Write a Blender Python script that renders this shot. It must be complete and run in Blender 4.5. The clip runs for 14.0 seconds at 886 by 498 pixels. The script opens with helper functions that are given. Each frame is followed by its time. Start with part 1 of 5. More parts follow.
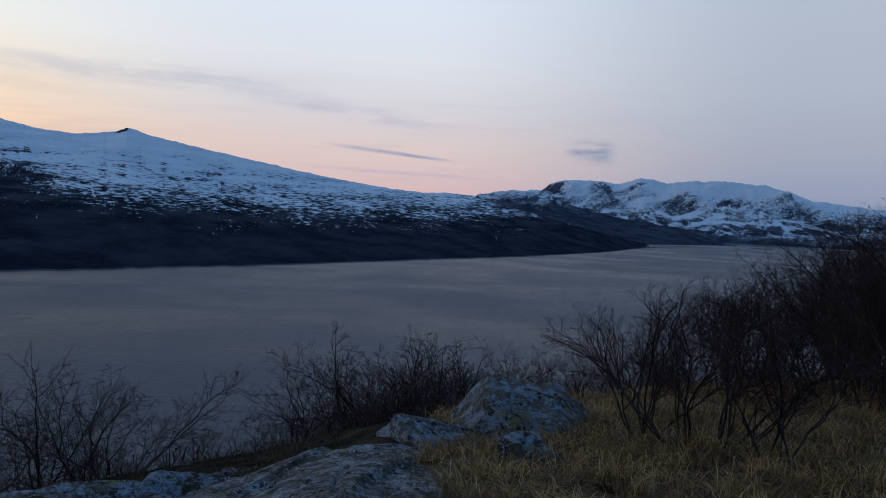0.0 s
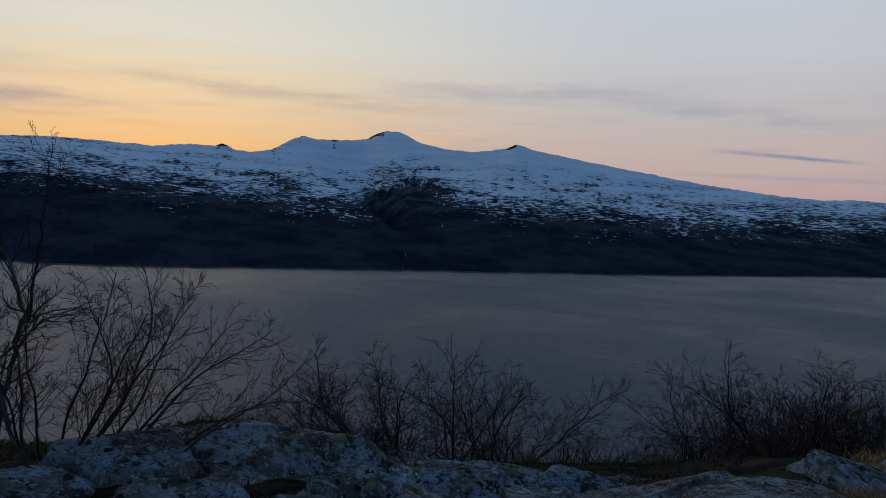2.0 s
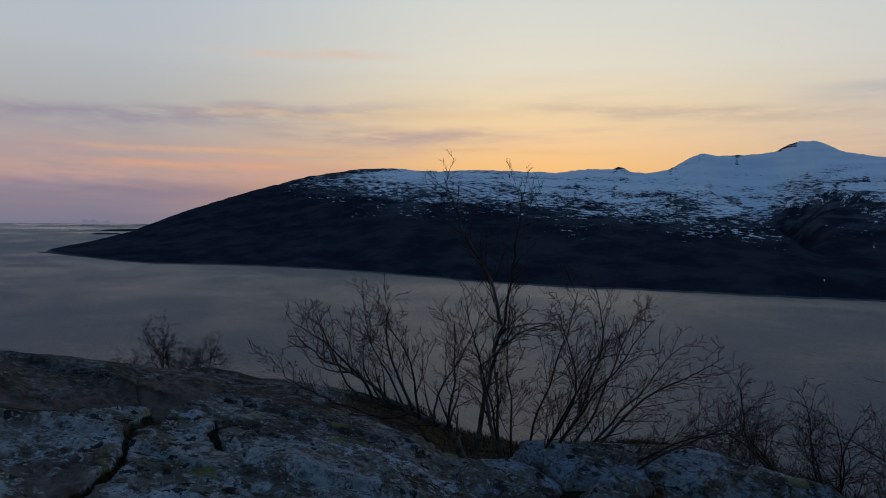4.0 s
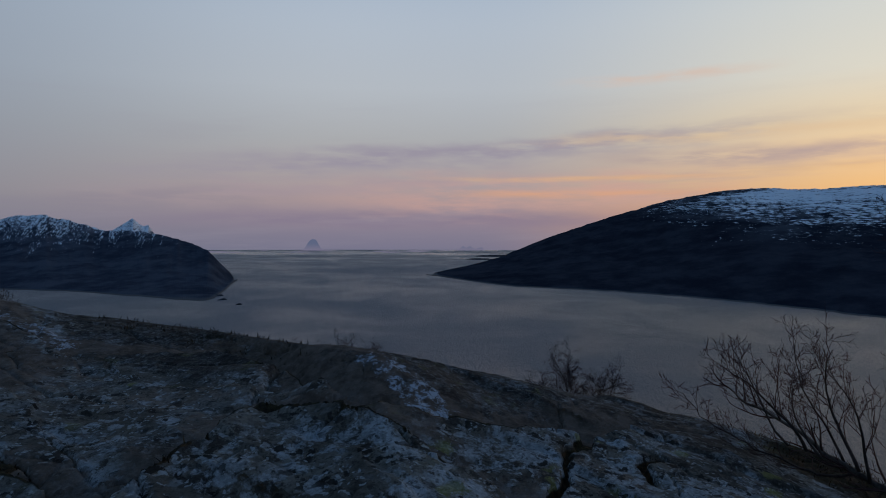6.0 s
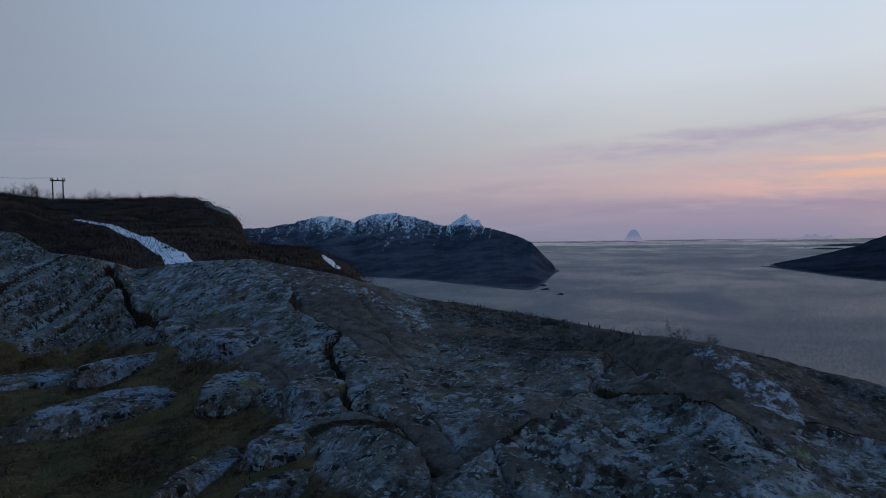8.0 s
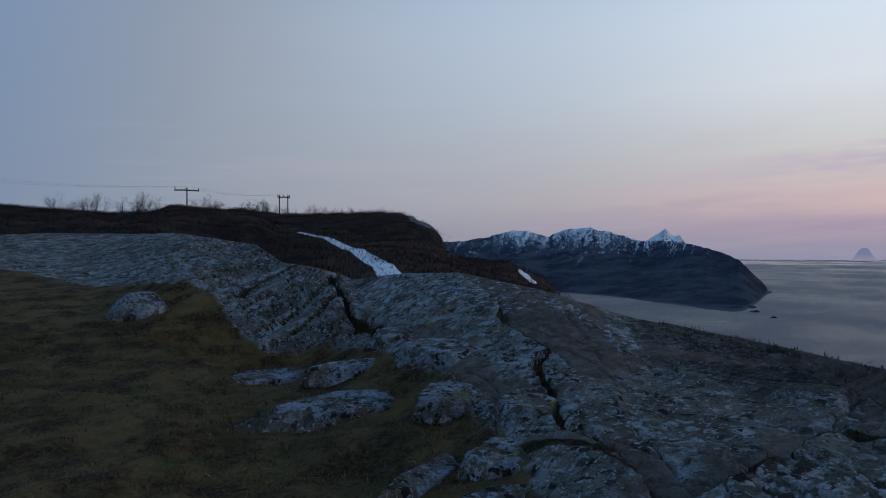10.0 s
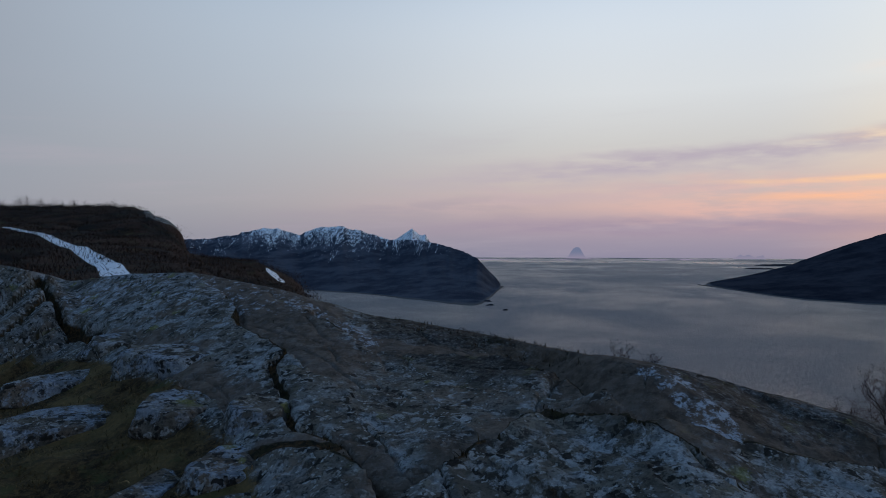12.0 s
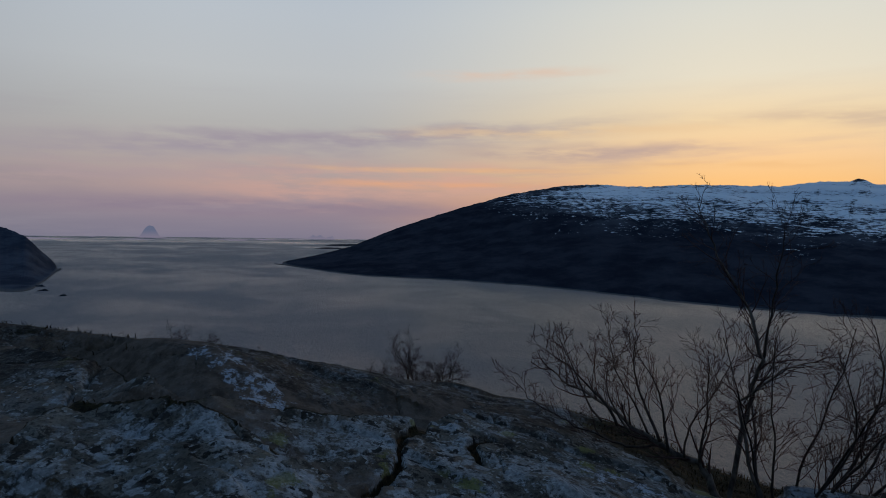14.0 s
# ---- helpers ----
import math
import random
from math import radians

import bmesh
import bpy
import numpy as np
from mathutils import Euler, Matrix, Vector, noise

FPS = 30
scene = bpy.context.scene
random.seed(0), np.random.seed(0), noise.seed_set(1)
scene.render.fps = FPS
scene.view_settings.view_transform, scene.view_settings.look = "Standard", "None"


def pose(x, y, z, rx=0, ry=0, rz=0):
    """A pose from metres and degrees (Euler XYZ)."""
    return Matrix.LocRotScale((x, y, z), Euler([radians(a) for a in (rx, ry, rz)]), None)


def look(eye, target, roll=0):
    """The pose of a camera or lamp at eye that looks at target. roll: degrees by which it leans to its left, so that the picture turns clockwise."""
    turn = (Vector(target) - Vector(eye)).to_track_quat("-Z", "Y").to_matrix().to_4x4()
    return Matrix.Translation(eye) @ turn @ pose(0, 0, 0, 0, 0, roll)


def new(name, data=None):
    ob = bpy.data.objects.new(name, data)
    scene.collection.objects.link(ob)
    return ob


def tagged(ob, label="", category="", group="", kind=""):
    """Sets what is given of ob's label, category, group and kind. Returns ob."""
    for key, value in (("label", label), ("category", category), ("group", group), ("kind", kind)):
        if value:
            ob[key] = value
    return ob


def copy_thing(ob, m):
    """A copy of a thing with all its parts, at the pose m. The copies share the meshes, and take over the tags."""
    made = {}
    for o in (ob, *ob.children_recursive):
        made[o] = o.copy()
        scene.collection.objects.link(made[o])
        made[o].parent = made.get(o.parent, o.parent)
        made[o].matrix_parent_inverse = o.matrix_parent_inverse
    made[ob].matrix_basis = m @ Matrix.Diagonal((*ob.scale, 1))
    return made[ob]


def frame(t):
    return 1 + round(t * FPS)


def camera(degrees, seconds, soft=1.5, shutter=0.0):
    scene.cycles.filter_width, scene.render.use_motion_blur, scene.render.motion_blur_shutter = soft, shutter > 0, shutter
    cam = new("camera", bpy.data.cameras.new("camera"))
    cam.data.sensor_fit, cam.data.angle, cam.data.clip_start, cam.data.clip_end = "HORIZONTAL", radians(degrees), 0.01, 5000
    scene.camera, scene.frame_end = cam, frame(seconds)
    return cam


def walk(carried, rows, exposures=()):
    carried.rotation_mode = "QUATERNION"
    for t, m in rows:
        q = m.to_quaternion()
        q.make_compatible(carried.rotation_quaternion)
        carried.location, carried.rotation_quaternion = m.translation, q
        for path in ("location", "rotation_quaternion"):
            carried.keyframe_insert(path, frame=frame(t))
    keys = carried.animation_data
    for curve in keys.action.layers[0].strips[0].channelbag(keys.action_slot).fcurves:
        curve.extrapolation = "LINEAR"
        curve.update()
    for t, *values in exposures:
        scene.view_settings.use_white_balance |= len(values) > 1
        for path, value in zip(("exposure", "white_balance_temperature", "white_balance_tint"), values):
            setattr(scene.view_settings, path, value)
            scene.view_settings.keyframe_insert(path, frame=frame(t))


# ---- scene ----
cam = camera(65.73, 14.0, 1.0)
# seconds, eye, yaw to the left from +y, pitch, roll
PATH = [
    (0, 0.024, -0.034, 1.624, -0.12, -3.2, 2.64),
    (0.5, -0.026, -0.051, 1.614, 6.35, -3.1, 2.34),
    (1, -0.106, -0.043, 1.603, 13.89, -3.4, 2.16),
    (1.5, -0.173, -0.067, 1.603, 22.01, -3.62, 2.19),
    (2, -0.264, -0.117, 1.599, 30.46, -3.75, 2.42),
    (2.5, -0.32, -0.189, 1.595, 38.76, -3.77, 2.4),
    (3, -0.381, -0.253, 1.596, 46.21, -3.66, 1.98),
    (3.5, -0.444, -0.338, 1.604, 54.89, -3.3, 1.52),
    (3.7, -0.464, -0.369, 1.604, 58.14, -3.13, 1.34),
    (5.8, -0.574, -0.813, 1.649, 88.7, -1.36, -0.23),
    (6, -0.569, -0.848, 1.655, 91.99, -1.08, 0.17),
    (6.5, -0.548, -0.89, 1.658, 101.45, -0.5, -0.24),
    (7, -0.535, -0.918, 1.656, 108.4, -0.58, -0.9),
    (7.5, -0.517, -0.929, 1.643, 114.1, -1.33, -0.67),
    (8, -0.484, -0.928, 1.65, 118.27, -1.63, -1.05),
    (8.5, -0.438, -0.943, 1.653, 121.87, -1.15, -0.58),
    (9, -0.405, -0.983, 1.662, 126.5, -0.46, -0.21),
    (9.2, -0.399, -1.0, 1.664, 128.63, -0.28, -0.26),
    (9.7, -0.395, -1.03, 1.667, 132.6, -0.2, -0.3),
    (10.3, -0.392, -1.06, 1.67, 135.0, -0.25, -0.35),
    (10.8, -0.4, -1.05, 1.672, 133.4, -0.4, -0.35),
    (11.3, -0.419, -1.024, 1.673, 128.19, -0.43, -0.27),
    (11.5, -0.435, -0.999, 1.672, 123.97, -0.33, -0.02),
    (12, -0.5, -0.96, 1.673, 113.76, -0.44, -0.04),
    (12.5, -0.521, -0.92, 1.67, 104.88, -0.56, 0.36),
    (13, -0.525, -0.882, 1.664, 97.79, -1.15, 0.32),
    (13.5, -0.522, -0.822, 1.662, 88.59, -1.49, 0.97),
    (14, -0.509, -0.769, 1.667, 79.57, -1.82, 1.06),
]
EXPOSURES = [(0.0, 0.02, 5720, 10), (1.5, -0.34, 5850, 10), (2.0, -0.42, 5900, 10), (3.0, -0.42, 6000, 10), (3.7, -0.42, 6000, 10), (5.8, -0.4, 5850, 10), (6.0, -0.46, 5850, 10), (6.5, -0.4, 5800, 10), (7.0, -0.25, 5750, 10), (9.0, 0.1, 5900, 10), (11.5, 0.15, 6100, 10), (12.5, 0.0, 6250, 10), (14.0, -0.36, 6200, 10)]
walk(cam, [(t, pose(x, y, z, 90 + pitch, 0, yaw) @ pose(0, 0, 0, 0, 0, roll)) for t, x, y, z, yaw, pitch, roll in PATH], EXPOSURES)

# ---- world ----
CX, CY, EYE = -0.35, -0.5, 1.63      # the middle of the turning place
SEA = EYE - 100.0


def srgb(r, g, b):
    return tuple(((c / 255) / 12.92 if c / 255 <= 0.04045 else ((c / 255 + 0.055) / 1.055) ** 2.4) for c in (r, g, b)) + (1.0,)


class Nodes:
    """A short way to write node trees."""

    def __init__(self, tree):
        self.tree = tree
        tree.nodes.clear()

    def put(self, kind, **inputs):
        n = self.tree.nodes.new(kind)
        for key, value in inputs.items():
            self.set(n, key.replace("_", " "), value)
        return n

    def set(self, n, key, value):
        s = n.inputs[int(key)] if key.isdigit() else n.inputs[key]
        if isinstance(value, bpy.types.NodeSocket):
            self.tree.links.new(value, s)
        else:
            s.default_value = value

    def math(self, op, a, b=0.0, c=0.0, clamp=False):
        n = self.tree.nodes.new("ShaderNodeMath")
        n.operation, n.use_clamp = op, clamp
        for i, v in enumerate((a, b, c)):
            self.set(n, str(i), v)
        return n.outputs[0]

    def span(self, v, a, b, c=0.0, d=1.0, smooth=True):
        n = self.tree.nodes.new("ShaderNodeMapRange")
        n.interpolation_type = "SMOOTHSTEP" if smooth else "LINEAR"
        for i, x in enumerate((v, a, b, c, d)):
            self.set(n, str(i), x)
        return n.outputs[0]

    def mix(self, f, a, b, blend="MIX"):
        n = self.tree.nodes.new("ShaderNodeMix")
        n.data_type, n.blend_type = "RGBA", blend
        self.set(n, "0", f), self.set(n, "6", a), self.set(n, "7", b)
        return n.outputs[2]

    def ramp(self, f, stops, smooth=False):
        n = self.tree.nodes.new("ShaderNodeValToRGB")
        cr = n.color_ramp
        cr.interpolation = "EASE" if smooth else "LINEAR"
        while len(cr.elements) < len(stops):
            cr.elements.new(0.5)
        for e, (p, c) in zip(cr.elements, stops):
            e.position, e.color = p, c
        self.set(n, "0", f)
        return n.outputs[0]

    def noise(self, vec, scale, detail=4.0, rough=0.55, warp=0.0):
        n = self.put("ShaderNodeTexNoise", Vector=vec, Scale=scale, Detail=detail, Roughness=rough, Distortion=warp)
        return n.outputs[0]

    def vec(self, x, y, z=0.0):
        n = self.tree.nodes.new("ShaderNodeCombineXYZ")
        for i, v in enumerate((x, y, z)):
            self.set(n, str(i), v)
        return n.outputs[0]

    def scaled(self, vec, sx, sy, sz, turn=0.0):
        n = self.put("ShaderNodeMapping", Vector=vec)
        n.inputs["Scale"].default_value = (sx, sy, sz)
        n.inputs["Rotation"].default_value = (0, 0, radians(turn))
        return n.outputs[0]


world = bpy.data.worlds.new("dusk_sky")
scene.world = world
world.use_nodes = True
W = Nodes(world.node_tree)
way = W.put("ShaderNodeTexCoord").outputs["Generated"]
split = W.put("ShaderNodeSeparateXYZ", Vector=way)
dx, dy, dz = split.outputs
AZ = W.math("MULTIPLY", W.math("ARCTAN2", W.math("MULTIPLY", dx, -1.0), dy), 57.29578)
EL = W.math("MULTIPLY", W.math("ARCSINE", dz), 57.29578)
high = W.span(EL, -2.0, 20.0, 0.0, 1.0, smooth=False)


def column(*stops):
    return W.ramp(high, [((el + 2.0) / 22.0, srgb(*c)) for el, c in stops])


# colours of the evening sky, from the horizon up, at five bearings
north_east = column((-1, (124, 134, 158)), (2, (147, 153, 170)), (5, (164, 166, 175)), (10, (178, 180, 185)), (19, (184, 188, 193)))
north = column((1, (214, 178, 172)), (3, (220, 190, 180)), (5, (222, 198, 186)), (8, (218, 208, 202)), (12, (226, 222, 218)), (19, (224, 228, 230)))
glow = column((2, (254, 184, 118)), (4, (264, 210, 140)), (6, (266, 222, 166)), (8.5, (264, 234, 184)), (12, (255, 244, 217)), (19, (240, 240, 229)))
west = column((-1.2, (138, 134, 152)), (0.2, (152, 142, 156)), (1.5, (168, 150, 160)), (3, (194, 168, 164)), (5, (196, 180, 174)), (8, (199, 195, 190)), (12, (210, 211, 210)), (19, (206, 214, 221)))
south = column((-1, (126, 128, 142)), (1, (146, 144, 152)), (3.5, (160, 157, 161)), (8, (166, 168, 173)), (12, (169, 176, 184)), (19, (172, 183, 194)))
low = W.mix(W.span(AZ, -28, 4), north_east, north)
low = W.mix(W.span(AZ, 12, 52), low, glow)
low = W.mix(W.span(AZ, 56, 90), low, west)
low = W.mix(W.span(AZ, 98, 136), low, south)
low = W.mix(W.span(AZ, 128, 160), low, srgb(140, 146, 156))


def streak(sky, bearing, rise, slope, half, reach, colour, much, seed):
    """A long thin cloud along the sky: its middle, how it climbs with the bearing, its half height and reach in degrees."""
    n = W.noise(W.vec(W.math("MULTIPLY", AZ, 0.12), W.math("MULTIPLY", EL, 0.5), seed), 1.0, 3.0)
    mid = W.math("ADD", W.math("MULTIPLY_ADD", W.math("SUBTRACT", AZ, bearing), slope, rise), W.math("MULTIPLY", W.math("SUBTRACT", n, 0.5), half * 2.6))
    off = W.math("ABSOLUTE", W.math("SUBTRACT", EL, mid))
    tall = W.span(off, half * 1.5, 0.0)
    wide = W.span(W.math("ABSOLUTE", W.math("SUBTRACT", AZ, bearing)), reach, reach * 0.25)
    thick = W.span(W.noise(W.vec(W.math("MULTIPLY", AZ, 0.22), W.math("MULTIPLY", EL, 1.3), seed + 4.0), 1.0, 5.0), 0.25, 0.6)
    f = W.math("MULTIPLY", W.math("MULTIPLY", tall, wide), W.math("MULTIPLY", thick, much))
    return W.mix(f, sky, srgb(*colour))


sky = low
sky = streak(sky, 24, 9.2, -0.01, 0.75, 16, (190, 186, 190), 0.55, 1.0)
sky = streak(sky, 8, 7.6, 0.14, 0.75, 12, (190, 183, 190), 0.65, 2.0)
sky = streak(sky, 44, 8.2, 0.04, 0.6, 22, (214, 190, 170), 0.6, 3.0)
sky = streak(sky, 4.3, 4.55, 0.09, 0.16, 6.5, (140, 148, 172), 0.9, 4.0)
sky = streak(sky, 3.0, 2.9, 0.03, 0.22, 12, (190, 172, 182), 0.6, 5.0)
sky = streak(sky, -11.8, 5.35, 0.0, 0.85, 2.4, (116, 131, 160), 1.0, 6.2)
sky = streak(sky, 84, 3.6, -0.02, 1.5, 22, (232, 180, 162), 0.65, 6.5)
sky = streak(sky, 90, 6.8, -0.07, 0.95, 32, (176, 164, 174), 0.95, 7.0)
sky = streak(sky, 68, 6.3, 0.0, 0.7, 16, (196, 172, 166), 0.8, 7.5)
sky = streak(sky, 70, 7.9, -0.02, 0.45, 20, (252, 214, 166), 0.6, 8.0)
sky = streak(sky, 80, 4.7, 0.0, 0.22, 16, (252, 196, 144), 0.8, 9.0)
sky = streak(sky, 79, 3.5, 0.0, 0.3, 16, (248, 182, 140), 0.8, 10.0)
sky = streak(sky, 74, 12.5, -0.02, 0.45, 10, (248, 210, 182), 0.6, 11.0)
sky = streak(sky, 95, 1.4, 0.005, 0.7, 26, (150, 136, 154), 0.7, 12.0)
sky = streak(sky, 101, 4.1, -0.05, 0.9, 24, (190, 166, 170), 0.5, 13.0)
sky = streak(sky, 118, 2.4, -0.06, 0.9, 18, (158, 148, 158), 0.5, 14.0)
sky = streak(sky, 58, 5.2, -0.01, 0.3, 14, (250, 200, 140), 0.5, 15.0)
# soft fine bands of high cloud
veil = W.noise(W.vec(W.math("MULTIPLY", AZ, 0.05), W.math("MULTIPLY_ADD", AZ, 0.02, W.math("MULTIPLY", EL, 0.55))), 1.0, 6.0, 0.6)
sky = W.mix(W.math("MULTIPLY", W.span(veil, 0.48, 0.72), W.span(EL, 14, 4, 0.0, 0.28)), sky, srgb(176, 164, 172))
# above and behind, the sky deepens to the blue of dusk
dome = W.mix(W.span(EL, 30, 85), srgb(84, 119, 158), srgb(60, 93, 138))
behind = W.mix(W.span(EL, -2, 40), srgb(110, 126, 150), srgb(106, 140, 176))
back = W.math("MAXIMUM", W.span(AZ, 150, 178), W.span(AZ, -45, -80))
sky = W.mix(W.span(EL, 16, 36), sky, dome)
sky = W.mix(back, sky, behind)
air = W.put("ShaderNodeTexSky")
air.sky_type, air.sun_disc = "NISHITA", False
air.sun_elevation, air.sun_rotation = radians(1.0), radians(-55.0)
sky = W.mix(0.012, sky, air.outputs[0], "ADD")
W.set(W.put("ShaderNodeOutputWorld"), "Surface", W.put("ShaderNodeBackground", Color=sky, Strength=1.0).outputs[0])

afterglow = new("afterglow_sun", bpy.data.lights.new("afterglow_sun", "SUN"))
afterglow.data.energy, afterglow.data.angle, afterglow.data.color = 0.12, radians(25), (1.0, 0.8, 0.62)
afterglow.matrix_world = look((-math.sin(radians(55)) * 100, math.cos(radians(55)) * 100, 22), (0, 0, 0))

# ---- noise on arrays ----


def hashed(ix, iy, seed):
    h = (ix.astype(np.int64) * 374761393 + iy.astype(np.int64) * 668265263 + seed * 974634777) & 0xFFFFFFFF
    h = ((h ^ (h >> 13)) * 1274126177) & 0xFFFFFFFF
    return ((h ^ (h >> 16)) & 0xFFFFFF) / float(0xFFFFFF)


def value(x, y, seed=0):
    ix, iy = np.floor(x), np.floor(y)
    fx, fy = x - ix, y - iy
    fx, fy = fx * fx * fx * (fx * (fx * 6 - 15) + 10), fy * fy * fy * (fy * (fy * 6 - 15) + 10)
    a, b, c, d = hashed(ix, iy, seed), hashed(ix + 1, iy, seed), hashed(ix, iy + 1, seed), hashed(ix + 1, iy + 1, seed)
    return (a + (b - a) * fx) * (1 - fy) + (c + (d - c) * fx) * fy - 0.5


def fbm(x, y, octaves=4, seed=0, gain=0.5):
    total, amp = 0.0, 1.0
    for o in range(octaves):
        c, s = math.cos(o * 1.3), math.sin(o * 1.3)
        total = total + amp * value((x * c - y * s) * 2.0**o + o * 17.3, (x * s + y * c) * 2.0**o - o * 9.1, seed + o)
        amp *= gain
    return total


def cells(x, y, seed=0, jitter=0.9):
    """Nearest jittered site: distance to the border, and two random numbers of the cell with the offsets from its site."""
    ix, iy = np.floor(x), np.floor(y)
    best = np.full(np.shape(x), 9.0)
    second = np.full(np.shape(x), 9.0)
    keep = [np.zeros(np.shape(x)) for _ in range(4)]
    for ox in (-1, 0, 1):
        for oy in (-1, 0, 1):
            jx, jy = ix + ox, iy + oy
            px = jx + 0.5 + jitter * (hashed(jx, jy, seed) - 0.5)
            py = jy + 0.5 + jitter * (hashed(jx, jy, seed + 7) - 0.5)
            d = np.hypot(x - px, y - py)
            near = d < best
            second = np.where(near, best, np.minimum(second, d))
            best = np.where(near, d, best)
            for k, v in enumerate((hashed(jx, jy, seed + 21), hashed(jx, jy, seed + 33), x - px, y - py)):
                keep[k] = np.where(near, v, keep[k])
    return second - best, *keep


def smooth(a, b, x):
    t = np.clip((x - a) / (b - a), 0, 1)
    return t * t * (3 - 2 * t)


def curve_through(x, knots):
    """A smooth line through a few (place, value) pairs."""
    kx, ky = np.array([k[0] for k in knots], float), np.array([k[1] for k in knots], float)
    order = np.argsort(kx)
    kx, ky = kx[order], ky[order]
    slope = np.gradient(ky, kx)
    x = np.clip(x, kx[0], kx[-1])
    i = np.clip(np.searchsorted(kx, x) - 1, 0, len(kx) - 2)
    h = kx[i + 1] - kx[i]
    t = (x - kx[i]) / h
    return (2 * t**3 - 3 * t**2 + 1) * ky[i] + (t**3 - 2 * t**2 + t) * h * slope[i] + (3 * t**2 - 2 * t**3) * ky[i + 1] + (t**3 - t**2) * h * slope[i + 1]


def line_through(x, knots):
    knots = sorted(knots)
    return np.interp(x, [k[0] for k in knots], [k[1] for k in knots])


def sheet(name, points, closed, material, values=None, flat=False):
    """A grid of points (rows, columns, 3) as one mesh; closed joins the last column to the first."""
    rows, cols = points.shape[:2]
    me = bpy.data.meshes.new(name)
    i = np.arange(rows * cols).reshape(rows, cols)
    j = np.concatenate([i, i[:, :1]], 1) if closed else i
    quads = np.stack([j[:-1, :-1], j[:-1, 1:], j[1:, 1:], j[1:, :-1]], -1).reshape(-1, 4)
    me.vertices.add(rows * cols)
    me.vertices.foreach_set("co", points.reshape(-1).astype(np.float32))
    me.loops.add(quads.size)
    me.loops.foreach_set("vertex_index", quads.reshape(-1).astype(np.int32))
    me.polygons.add(len(quads))
    me.polygons.foreach_set("loop_start", (np.arange(len(quads)) * 4).astype(np.int32))
    me.polygons.foreach_set("loop_total", np.full(len(quads), 4, np.int32))
    me.polygons.foreach_set("use_smooth", np.full(len(quads), not flat))
    for key, v in (values or {}).items():
        me.attributes.new(key, "FLOAT", "POINT").data.foreach_set("value", np.ascontiguousarray(v, np.float32).reshape(-1))
    me.update(calc_edges=True)
    me.validate()
    me.materials.append(material)
    return new(name, me)


def spot(az, r, z=0.0):
    return Vector((CX - math.sin(radians(az)) * r, CY + math.cos(radians(az)) * r, z))


# ---- materials ----


def material(name):
    m = bpy.data.materials.new(name)
    m.use_nodes = True
    return m, Nodes(m.node_tree)


def finish(N, colour, rough=0.9, bump=None, strength=0.3, distance=0.02, normal=None, **more):
    p = N.put("ShaderNodeBsdfPrincipled", Base_Color=colour, Roughness=rough, **{"Specular_IOR_Level": 0.08, **more})
    if bump is not None:
        b = N.put("ShaderNodeBump", Height=bump, Strength=strength, Distance=distance)
        if normal is not None:
            N.set(b, "Normal", normal)
        N.set(p, "Normal", b.outputs[0])
    N.set(N.put("ShaderNodeOutputMaterial"), "Surface", p.outputs[0])
    return p


def attribute(N, key):
    n = N.put("ShaderNodeAttribute")
    n.attribute_name = key
    return n.outputs["Fac"]


def rgb(r, g, b):
    return (r, g, b, 1.0)


def flecks(N, at, scale, share, warp):
    """Irregular patches: some cells of a warped cell pattern, with ragged edges."""
    v = N.put("ShaderNodeTexVoronoi", Vector=at, Scale=scale, Randomness=1.0)
    one = N.put("ShaderNodeSeparateColor", Color=v.outputs["Color"]).outputs[0]
    return N.math("MULTIPLY", N.span(one, share, share - 0.06), N.span(N.math("MULTIPLY_ADD", warp, 0.9, v.outputs["Distance"]), 0.95, 0.82))


